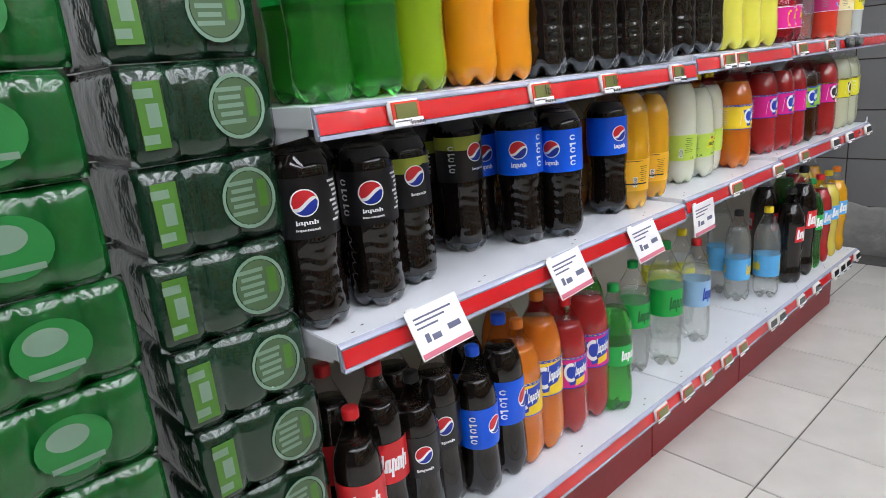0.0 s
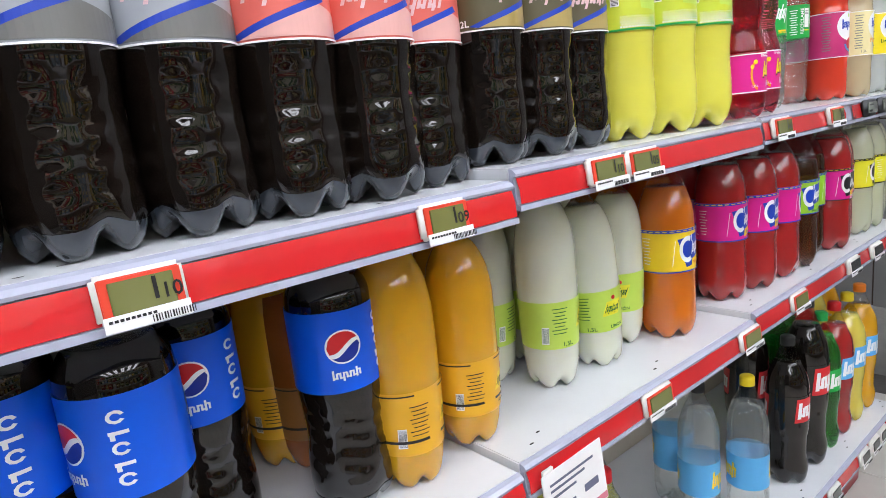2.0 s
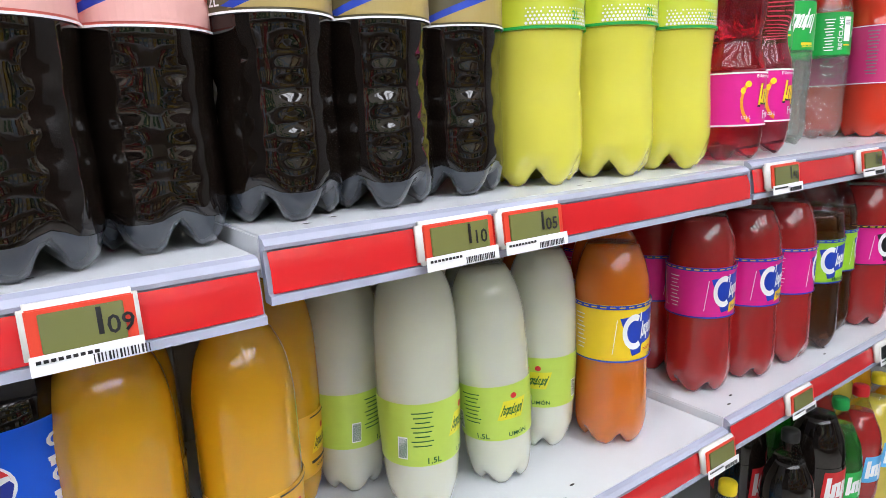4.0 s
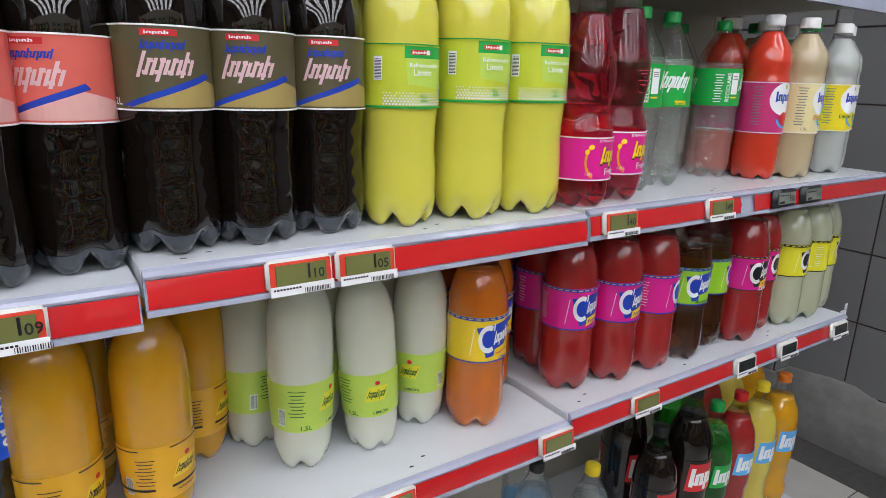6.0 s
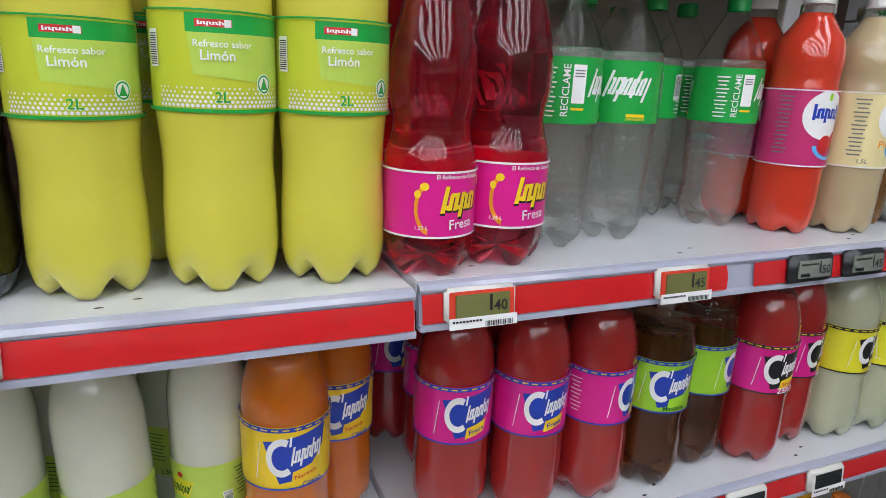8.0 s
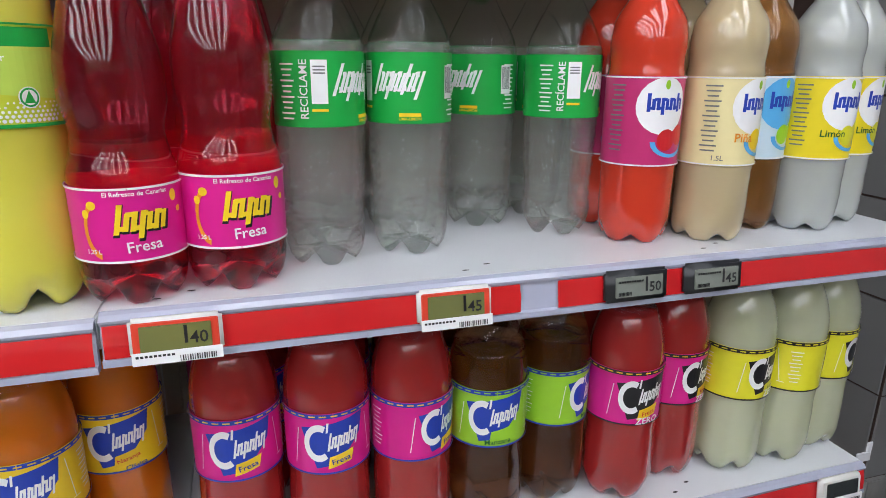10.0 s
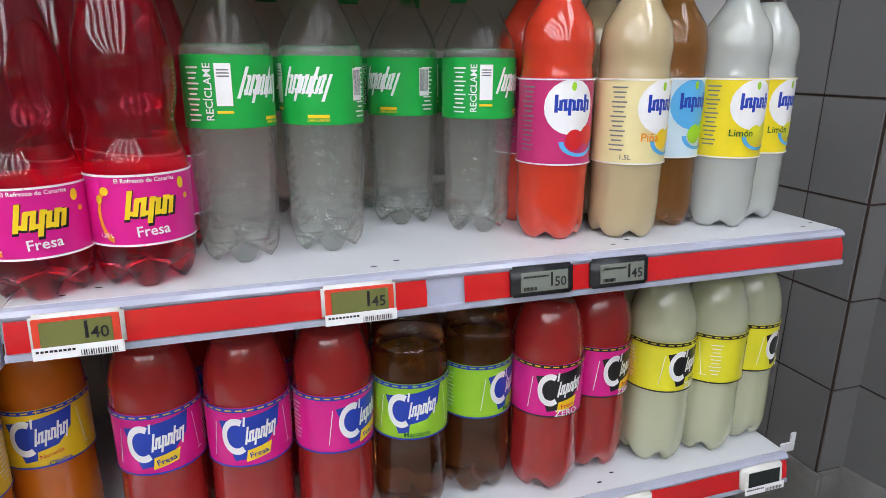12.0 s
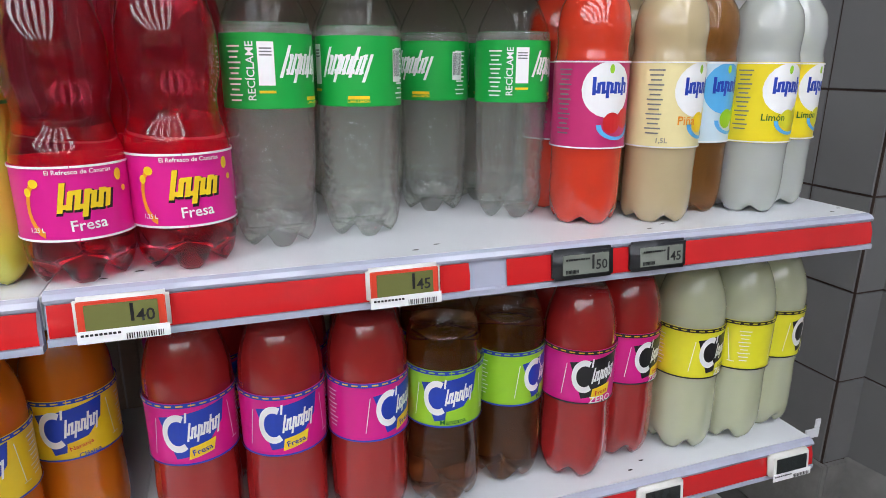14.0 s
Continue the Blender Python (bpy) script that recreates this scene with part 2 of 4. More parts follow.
skirting()
for nm, c in (("baseboard_2", (WALL_X - 0.118, WALL_X - 0.1005, 1.181, 1.7)), ("baseboard_3", (WALL_X - 0.1, WALL_X - 0.0225, 1.181, 1.1985))):
    ob = tagged(new(nm, mesh_of(nm, boxmesh(*c, FLOOR, 0.287, 0.003), False)), "rough grey cement skirting round the foot of the pilaster", "baseboard", kind="structure")
    ob.data.materials.append(plaster)

# ---- ceiling lamps: twin strips across the aisle ----
tube_mat = mat("lit_diffuser", (0.9, 0.925, 1.0), emit=TUBE_POWER, vary=0.0)
lamp_white = mat("lamp_white", (0.8, 0.8, 0.8), rough=0.4, vary=0.03)


def ceiling_lamp(x, y):
    root = thing("ceiling_light", "white twin-strip ceiling light with opal diffusers, lit, fixed to the ceiling", "ceiling light", "ceiling lights over the aisle")
    part("housing", boxmesh(-0.25, 0.25, -0.62, 0.62, -0.05, 0.0, 0.008), lamp_white, root)
    for c in (-0.12, 0.12):
        part("diffuser", boxmesh(c - 0.09, c + 0.09, -0.59, 0.59, -0.066, -0.051, 0.005), tube_mat, root, "glowing opal strip")
    for e in (-0.606, 0.606):
        part("end_cap", boxmesh(-0.23, 0.23, e - 0.012, e + 0.012, -0.064, -0.0505, 0.003), lamp_white, root)
    root.matrix_world = Matrix.Translation((x, y, 2.95))
    return root


for lx in (-1.3, -0.4, 0.5, 1.4, 2.3, 3.2):
    for ly in (-5.4, -4.15, -2.9, -1.65, -0.4):
        ceiling_lamp(lx, ly)

# ---- gondola ----
X0, XA, XB, XE = 0.415, 1.487, 2.087, 3.047
MODULES = ((X0, XA, 1.178), (XA, XB, 1.190), (XB, XE, 1.195))
MID_L, MID_M, MID_R, BASE_Z = 0.822, 0.832, 0.843, 0.298
TOP_Y, MID_Y, BASE_Y, BACK_Y = 0.660, 0.682, 0.682, 1.13


# flat disc on the shelf top; its near-black colour paints the shade inside a slot
def slot_mesh():
    bm = bmesh.new()
    bmesh.ops.create_circle(bm, cap_ends=True, segments=10, radius=0.5)
    for v in bm.verts:
        v.co.x *= 0.008
        v.co.y *= 0.0034
    return mesh_of("slot", bm, False)


SLOT = slot_mesh()
SLOT.materials.append(DARK)


def rail_profile(bm, x0, x1, y, z, h=0.046):
    """Front price rail: a lip over a leaning channel."""
    pts = [(0.004, 0.0), (-0.002, -0.002), (-0.006, -0.006), (-0.005, -0.009), (-0.0015, -0.010), (-0.0015 - 0.004, -h + 0.007), (-0.010, -h + 0.006), (-0.010, -h), (0.002, -h), (0.004, -0.012)]
    a = [bm.verts.new((x0, y + p[0], z + p[1])) for p in pts]
    b = [bm.verts.new((x1, y + p[0], z + p[1])) for p in pts]
    n = len(pts)
    for i in range(n):
        bm.faces.new((a[i], a[(i + 1) % n], b[(i + 1) % n], b[i]))
    bm.faces.new(a[::-1])
    bm.faces.new(b)


def strip_mesh(x0, x1, y, z, h=0.046):
    bm = bmesh.new()
    n = max(2, int((x1 - x0) / 0.04))
    rows = []
    for i in range(n + 1):
        x = x0 + (x1 - x0) * i / n
        w = 0.0009 * math.sin(i * 2.3 + x0 * 9)
        rows.append([bm.verts.new((x, y - 0.0045 + w, z - 0.0105)), bm.verts.new((x, y - 0.0075 - w, z - h / 2)), bm.verts.new((x, y - 0.0095 + w * 0.4, z - h + 0.0075))])
    for a, b in zip(rows, rows[1:]):
        bm.faces.new((a[0], a[1], b[1], b[0]))
        bm.faces.new((a[1], a[2], b[2], b[1]))
    return bm


def shelf(x0, x1, z, y, gaps=(), label="white enamelled steel shelf with a red price strip along its front", back=BACK_Y, thick=0.03):
    root = thing("shelf", label, "shelf", "gondola shelves")
    part("panel", boxmesh(x0 + 0.0015, x1 - 0.0015, y + 0.004, back, z - thick, z, 0.0015), WHITE_PAINT, root, smooth=False)
    bm = bmesh.new()
    rail_profile(bm, x0 + 0.002, x1 - 0.002, y, z)
    rail = part("price_rail", bm, RAIL_PVC, root, "pale lilac plastic price rail", smooth=False)
    edges = sorted(gaps)
    cuts = [x0 + 0.004] + [v for g in edges for v in g] + [x1 - 0.004]
    for a, b in zip(cuts[0::2], cuts[1::2]):
        part("red_strip", strip_mesh(a, b, y, z), RED_STRIP, rail, "glossy red insert strip")
    for e, s in ((x0, 1), (x1, -1)):
        bm = bmesh.new()
        pts = [(y + 0.03, z - 0.012), (y + 0.03, z - 0.04), (back, z - 0.11), (back, z - 0.012)]
        f1 = [bm.verts.new((e + s * 0.006, p[0], p[1])) for p in pts]
        f2 = [bm.verts.new((e + s * 0.009, p[0], p[1])) for p in pts]
        bm.faces.new(f1)
        bm.faces.new(f2[::-1])
        for i in range(4):
            bm.faces.new((f1[i], f2[i], f2[(i + 1) % 4], f1[(i + 1) % 4]))
        part("bracket", bm, WHITE_PAINT, root, smooth=False)
    x = x0 + 0.045
    while x < x1 - 0.03:
        for d in (0.0, 0.028):
            ob = new("slot", SLOT)
            ob.parent = root
            ob.location = (x + d, y + 0.022 + 0.014 * (d > 0), z + 0.0006)
        x += 0.29
    return root


shelf(X0, XA, 1.178, TOP_Y)
shelf(XA, XB, 1.190, TOP_Y)
shelf(XB, XE, 1.195, TOP_Y, gaps=((2.471, 2.513),))
shelf(X0, XA, MID_L, MID_Y)
shelf(XA, XB + 0.025, MID_M, MID_Y)
end_shelf = shelf(XB + 0.025, XE, MID_R, MID_Y)
hook = boxmesh(XE + 0.0005, XE + 0.028, MID_Y + 0.012, MID_Y + 0.015, MID_R - 0.012, MID_R + 0.004, 0.001)
box(hook, XE + 0.018, XE + 0.028, MID_Y + 0.012, MID_Y + 0.015, MID_R + 0.004, MID_R + 0.02, 0.001)
part("end_hook", hook, WHITE_PAINT, end_shelf, "white steel hook at the shelf end", smooth=False)
for a, b in ((X0, XA), (XA, XB), (XB, XE)):
    shelf(a, b, BASE_Z, BASE_Y, label="white base shelf with red price strip above a red kick plate")
    up = thing("shelf", "cream underside of the upper shelf above the bottles", "shelf", "gondola shelves")
    part("panel", boxmesh(a + 0.0015, b - 0.0015, 0.73, BACK_Y, 1.555, 1.585, 0.0015), CREAM, up, smooth=False)
    bm = bmesh.new()
    rail_profile(bm, a + 0.002, b - 0.002, 0.726, 1.585)
    part("price_rail", bm, RAIL_PVC, up, smooth=False)


def gondola(a, b):
    root = thing("gondola_frame", "cream steel gondola back with uprights and a red kick plate", "shelving", "gondola frames")
    part("back_panel", boxmesh(a + 0.03, b - 0.03, BACK_Y + 0.004, BACK_Y + 0.02, FLOOR, 2.0, 0.002), CREAM, root, smooth=False)
    for x in (a, b - 0.026):
        part("upright", boxmesh(x + 0.001, x + 0.025, BACK_Y + 0.002, BACK_Y + 0.05, FLOOR, 2.05, 0.002), CREAM, root, smooth=False)
    part("kick_plate", boxmesh(a + 0.002, b - 0.002, BASE_Y + 0.088, BASE_Y + 0.103, FLOOR, BASE_Z - 0.034, 0.002), RED_PAINT, root, "dark red kick plate", smooth=False)
    part("foot", boxmesh(a + 0.004, a + 0.03, BASE_Y + 0.108, BACK_Y, FLOOR, FLOOR + 0.08, 0.003), RED_PAINT, root, smooth=False)


for a, b in ((X0, XA), (XA, XB), (XB, XE)):
    gondola(a, b)

# ---- price tags ----
tag_white = mat("tag_white", (0.75, 0.74, 0.7), rough=0.35, vary=0.05)
tag_red = mat("tag_red", (0.7, 0.06, 0.03), rough=0.35, vary=0.04)
tag_black = mat("tag_black", (0.02, 0.022, 0.025), rough=0.3, vary=0.1)
lcd = mat("lcd_olive", (0.17, 0.18, 0.06), rough=0.12, coat=0.6, vary=0.06, scale=20)
lcd_grey = mat("lcd_grey", (0.2, 0.22, 0.19), rough=0.12, coat=0.6, vary=0.05)
lcd_dark = mat("lcd_off", (0.025, 0.03, 0.03), rough=0.12, coat=0.6, vary=0.05)


def price_tag(x, y, z, price="", style="white", w=0.075, yaw=0.0):
    h = 0.034
    lab = {"white": "white and red electronic price tag with an olive display", "black": "black electronic price tag with a grey display", "dark": "white electronic price tag with a blank dark display"}[style]
    root = thing("price_tag", lab, "price tag", "price tags")
    part("casing", boxmesh(-w / 2, w / 2, -0.010, 0.0, -h / 2, h / 2, 0.003), tag_black if style == "black" else tag_white, root)
    if style != "black":
        part("border", boxmesh(-w / 2 + 0.003, w / 2 - 0.003, -0.0115, -0.0095, -h / 2 + 0.003, h / 2 - 0.003, 0.0008), tag_red if style == "white" else tag_white, root, smooth=False)
    part("display", boxmesh(-w / 2 + 0.009, w / 2 - 0.009, -0.0132, -0.0112, -h / 2 + 0.006, h / 2 - 0.006, 0.0005), {"white": lcd, "black": lcd_grey, "dark": lcd_dark}[style], root, smooth=False)
    if style != "black":
        paper = part("paper_slip", boxmesh(-w / 2 + 0.002, w / 2 - 0.001, -0.0136, -0.0126, -h / 2 - 0.005, -h / 2 + 0.006, 0.0002), I_WHITE, root, "white paper slip with small print", smooth=False)
        bm = bmesh.new()
        for i in range(16):
            box(bm, 0.002 + i * 0.0019, 0.002 + i * 0.0019 + (0.0006, 0.0011, 0.0008)[i % 3], -0.0142, -0.0138, -h / 2 - 0.004, -h / 2 + 0.001)
        for i in range(9):
            box(bm, -w / 2 + 0.005 + i * 0.0035, -w / 2 + 0.005 + i * 0.0035 + 0.0024, -0.0142, -0.0138, -h / 2 + 0.0015, -h / 2 + 0.0034)
        part("small_print", bm, I_BLACK, paper, smooth=False)
    else:
        bm = bmesh.new()
        for i in range(10):
            box(bm, -w / 2 + 0.012 + i * 0.003, -w / 2 + 0.0142 + i * 0.003, -0.0142, -0.0138, h / 2 - 0.012, h / 2 - 0.010)
            box(bm, -w / 2 + 0.012 + i * 0.0016, -w / 2 + 0.0128 + i * 0.0016, -0.0142, -0.0138, -h / 2 + 0.008, -h / 2 + 0.012)
        part("small_print", bm, I_BLACK, root, smooth=False)
    if price:
        big, small = price.split(",")
        part("price_figure", text_mesh(big, 0.022, 0.008, 0.001, None, -0.0138, bold=0.0003), I_BLACK, root, smooth=False)
        part("price_figure", text_mesh(small, 0.015, 0.0185, -0.002, None, -0.0138, bold=0.0002), I_BLACK, root, smooth=False)
    root.matrix_world = pose(x, y - 0.006, z - 0.005 - h / 2, -7, 0, yaw)
    return root


for x, p in ((0.566, ""), (0.884, "1,25"), (1.103, "1,10"), (1.379, "1,09")):
    price_tag(x, TOP_Y, 1.178, p, w=0.06)
price_tag(1.642, TOP_Y, 1.190, "1,10", yaw=1.0)
price_tag(1.722, TOP_Y, 1.190, "1,05")
price_tag(2.149, TOP_Y, 1.195, "1,40")
price_tag(2.399, TOP_Y, 1.195, "1,45")
price_tag(2.602, TOP_Y, 1.195, "1,50", "black")
price_tag(2.700, TOP_Y, 1.195, "1,45", "black")
for x, z in ((1.772, MID_M), (2.076, MID_M)):
    price_tag(x, MID_Y, z, "", "white", 0.074)
for x, st in ((2.293, "white"), (2.602, "dark"), (2.763, "dark"), (2.99, "dark")):
    price_tag(x, MID_Y, MID_R, "", st, 0.074)
for x in (1.36, 1.5, 1.62, 1.75, 1.86, 2.1, 2.175, 2.36, 2.52, 2.73, 2.81, 2.88, 3.005):
    price_tag(x, BASE_Y, BASE_Z, "", "dark" if x > 2 else "white", 0.065)

card_white = mat("card_white", (0.82, 0.81, 0.8), rough=0.45, vary=0.03)


def promo_card(x, y, z, lean, yaw):
    root = thing("offer_card", "white paper offer card hanging from the price rail", "sign", "offer cards")
    part("card", boxmesh(-0.062, 0.062, -0.001, 0.001, -0.085, 0.0, 0.0004), card_white, root, smooth=False)
    bm = bmesh.new()
    for i, (zz, ww) in enumerate(((-0.016, 0.09), (-0.024, 0.07), (-0.033, 0.05))):
        box(bm, -0.05, -0.05 + ww, -0.0019, -0.0015, zz - 0.0016, zz + 0.0016)
    box(bm, -0.04, -0.03, -0.0019, -0.0015, -0.06, -0.045)
    box(bm, -0.025, -0.005, -0.0019, -0.0015, -0.06, -0.05)
    box(bm, 0.015, 0.045, -0.0019, -0.0015, -0.055, -0.045)
    part("print", bm, ink("grey_print", (0.12, 0.13, 0.2)), root, smooth=False)
    part("red_footer", boxmesh(-0.06, 0.06, -0.0019, -0.0015, -0.083, -0.074), ink("rose", (0.6, 0.16, 0.22)), root, smooth=False)
    part("clip", boxmesh(-0.055, -0.035, 0.0012, 0.006, -0.03, 0.004, 0.001), tag_white, root, smooth=False)
    root.matrix_world = pose(x, y, z, lean, 0, yaw)


promo_card(0.60, 0.676, 0.834, -28, 4)
promo_card(0.965, 0.676, 0.824, -26, 5)
promo_card(1.265, 0.676, 0.819, -24, 3)
promo_card(1.565, 0.668, 0.812, -6, 2)


# ---- bottles ----
CAPS = {k: mat("cap_" + k, c, rough=0.35, vary=0.05) for k, c in {"white": (0.78, 0.78, 0.77), "green": (0.01, 0.3, 0.06), "yellow": (0.8, 0.6, 0.02), "red": (0.6, 0.015, 0.02), "blue": (0.01, 0.08, 0.55), "black": (0.015, 0.015, 0.015), "orange": (0.75, 0.2, 0.02)}.items()}


def cap_mesh(z, r, h):
    bm = bmesh.new()
    seg = 36
    rings = []
    for zz, rr in ((0, r), (0.004, r * 1.03), (0.0055, r), (h - 0.002, r), (h, r * 0.9)):
        rings.append([bm.verts.new((rr * (1 + (0.025 if k % 2 and 0.005 < zz < h - 0.001 else 0)) * math.sin(2 * math.pi * k / seg), -rr * math.cos(2 * math.pi * k / seg), z + zz)) for k in range(seg)])
    for a, b in zip(rings, rings[1:]):
        for k in range(seg):
            bm.faces.new((a[k], a[(k + 1) % seg], b[(k + 1) % seg], b[k]))
    bm.faces.new(rings[-1])
    return bm


def bottle(name, label, group, profile, height, liquid, fill, cap, sleeve=None, prints=(), feet=0.014, flute=None, foot_h=0.035, words=(), cap_r=0.0145, cap_h=0.018, sleeve_words="", rows=44, base=None):
    """profile: (z, r) stations of the body; fill: level of the drink; sleeve: (z0, z1, ink); prints: (part name, ink, outlines)."""
    root = thing(name, label, "bottle", group)
    rf = lambda z: curve_r(profile, z)
    part("filled_body", lathe(profile, 0.0, fill, rows, feet, foot_h, flute, bottom=True, top=True), liquid, root)
    if base:
        part("base", lathe([(z, r + 0.0005) for z, r in profile], 0.0, 0.022, 6, feet, foot_h, bottom=True), base, root, "dark blue-grey base")
    part("neck", lathe(profile, fill + 0.0004, height - cap_h * 0.8, 10), CLEAR, root, "clear empty neck above the drink")
    part("cap", cap_mesh(height - cap_h, cap_r, cap_h), CAPS[cap], root, cap + " screw cap")
    if sleeve:
        z0, z1, sink = sleeve
        sl = part("label", lathe([(z, r + 0.0008) for z, r in profile], z0, z1, 5, seg=48), sink, root, sleeve_words)
        lift = 0.0012
        for pn, pink, polys in prints:
            pr = part(pn, wrap_polys(polys, rf, lift), pink, sl, smooth=False)
            if len(polys) > 1:
                tagged(pr, kind="stuff")
            lift += 0.00008
        for body_, size, u, v, pink, turn in words:
            part("lettering", text_mesh(body_, size, u, v, rf, lift + 0.0001, turn, size * 0.012), pink, sl, smooth=False)
    return root


used = []


def place(proto, spots, z, size=1.0):
    """The first spot takes the thing itself, the rest take copies."""
    for i, s in enumerate(spots):
        x, y, turn = s[0], s[1], s[2]
        lean = s[3] if len(s) > 3 else 0.0
        m = pose(x, y, z + 0.0008, 0, lean, turn) @ Matrix.Diagonal((1 + (size - 1) * 0.5, 1 + (size - 1) * 0.5, size, 1))
        if proto not in used:
            proto.matrix_world = m
            used.append(proto)
        else:
            copy_thing(proto, m)


def P_soda(r, h, waist=0.0, sh=0.2):
    return [(0.0, r * 0.72), (0.012, r * 0.93), (0.035, r), (0.07, r), (0.105, r * (1 - waist)), (0.14, r * 0.985), (sh, r * 0.985), (sh + 0.02, r * 0.95), (h - 0.055, r * 0.55), (h - 0.03, 0.0135), (h, 0.0132)]


def ribs(z0, z1, n, amp):
    return lambda a, z: 1 - amp * (smoothstep(z0, z0 + 0.01, z) - smoothstep(z1 - 0.01, z1, z)) * (0.5 + 0.5 * math.cos(2 * math.pi * n * (z - z0) / (z1 - z0) + 1.5 * math.sin(6 * a))) * (0.55 + 0.45 * math.cos(6 * a))


def flutes(z0, z1, n, amp):
    return lambda a, z: 1 - amp * (smoothstep(z0, z0 + 0.012, z) - smoothstep(z1 - 0.012, z1, z)) * (0.5 + 0.5 * math.cos(n * a)) ** 2


COLA = mat("cola_drink", (0.006, 0.004, 0.003), rough=0.04, coat=0.5, vary=0.0, wave=0.05, bscale=20)
D_LEMON = drink("lemon_drink", (0.65, 0.61, 0.08))
D_WHITE = drink("cloudy_white_drink", (0.86, 0.88, 0.72), clear=0.3)
D_WHITE2 = drink("cloudy_lemon_drink", (0.67, 0.7, 0.49), clear=0.35)
D_ORANGE = drink("orange_drink", (0.8, 0.31, 0.01), clear=0.2)
D_ORANGE2 = drink("amber_orange_drink", (0.85, 0.44, 0.015), clear=0.3)
D_NARANJA = drink("deep_orange_drink", (0.8, 0.21, 0.012), clear=0.3)
D_FRESA = drink("strawberry_drink", (0.5, 0.028, 0.028), clear=0.35, sss=0.1)
D_RED = drink("bright_red_drink", (0.62, 0.045, 0.02), sss=0.15)
D_PINA = drink("pineapple_drink", (0.6, 0.49, 0.29), clear=0.2)
D_MILKY = drink("milky_drink", (0.58, 0.61, 0.57), clear=0.3)
D_NIK = mat("clear_red_drink", (0.97, 0.1, 0.18), rough=0.0, trans=0.97, ior=1.15, coat=0.8, vary=0.0, wave=0.06, bscale=30)
D_APPLE = mat("amber_clear_drink", (0.6, 0.28, 0.08), rough=0.02, trans=0.8, ior=1.2, coat=0.6, vary=0.0, wave=0.12, bscale=30)
D_APPLE2 = mat("brown_clear_drink", (0.38, 0.14, 0.04), rough=0.02, trans=0.93, ior=1.2, coat=0.8, vary=0.0, wave=0.12, bscale=30)
D_CLEAR = mat("clear_soda", (0.9, 0.95, 0.9), rough=0.0, trans=0.86, ior=1.2, coat=1.0, vary=0.0, wave=0.2, bscale=48, alpha=0.55)
D_GREEN = mat("green_clear_bottle", (0.1, 0.62, 0.1), rough=0.03, trans=0.9, ior=1.25, coat=0.6, vary=0.0, wave=0.15, bscale=30)
D_YGREEN = mat("yellow_green_bottle", (0.35, 0.55, 0.02), rough=0.05, trans=0.5, ior=1.25, coat=0.6, vary=0.0, wave=0.12, bscale=30)


def disc_logo(u, v, d):
    """Plain round emblem in red, white and blue, parted by a rising wave."""
    r = d / 2 * 0.9
    red, blue = [], []
    n = 16
    for i in range(n):
        cols = []
        for k in (i, i + 1):
            x = -r * 0.999 + 2 * r * 0.999 * k / n
            y = math.sqrt(max(r * r - x * x, 0.0))
            wave = 0.42 * x + 0.16 * r * math.sin(math.pi * x / r) + 0.02 * r
            low = wave - r * (0.16 + 0.22 * (1 - (x / r) ** 2))
            cols.append((x, y, max(min(wave, y), -y), max(min(low, y), -y)))
        (x0, y0, h0, l0), (x1, y1, h1, l1) = cols
        if y0 - h0 + y1 - h1 > 1e-5:
            red.append([(u + x0, v + h0), (u + x1, v + h1), (u + x1, v + y1), (u + x0, v + y0)])
        if l0 + y0 + l1 + y1 > 1e-5:
            blue.append([(u + x0, v - y0), (u + x1, v - y1), (u + x1, v + l1), (u + x0, v + l0)])
    return [("emblem", I_WHITE, [ellipse(u, v, d, d)]), ("emblem", I_RED, red), ("emblem", I_DBLUE, blue)]


def clipper_prints(panel, field, zc, h, tag=I_YEL):
    out = []
    for c in (0.0, 0.148):
        out.append(("panel", panel, [[(c - 0.036, zc + 0.27 * h), (c - 0.020, zc - 0.40 * h), (c + 0.004, zc - 0.34 * h), (c + 0.030, zc + 0.08 * h), (c + 0.034, zc + 0.41 * h)]]))
        out.append(("emblem", I_WHITE, arc_band(c - 0.017, zc + 0.02 * h, 0.032, 0.62 * h, 0.36, 62, 305, 18)))
        out.append(("lettering", I_WHITE, wordmark(c + 0.010, zc + 0.07 * h, 0.034, 0.30 * h, 6, 0.15, 0.22, 0.18)))
        out.append(("spire", I_WHITE, [rect(c - 0.0075, zc + 0.27 * h, 0.0022, 0.16 * h, 0.1)]))
        out.append(("flavour_plate", tag, [[(c - 0.008, zc - 0.42 * h), (c + 0.018, zc - 0.34 * h), (c + 0.021, zc - 0.14 * h), (c - 0.006, zc - 0.22 * h)]]))
        out.append(("outline", I_WHITE, [rect(c + 0.042, zc, 0.0009, 0.66 * h, -0.12), rect(c - 0.042, zc - 0.05 * h, 0.0009, 0.6 * h, 0.12), rect(c + 0.0465, zc - 0.33 * h, 0.009, 0.0009)]))
        out.append(("small_print", I_WHITE, [rect(c + 0.062, zc + (0.3 - 0.075 * i) * h, 0.016 - 0.003 * (i % 3), 0.016 * h) for i in range(9)]))
    out.append(("top_band", panel, [rect(0.148, zc + 0.465 * h, 0.297, 0.07 * h)]))
    out.append(("lower_band", panel, [rect(0.148, zc - 0.485 * h, 0.297, 0.03 * h)]))
    out.append(("top_print", tag, [rect(u * 0.011, zc + 0.465 * h, 0.007, 0.02 * h) for u in range(27)]))
    return out


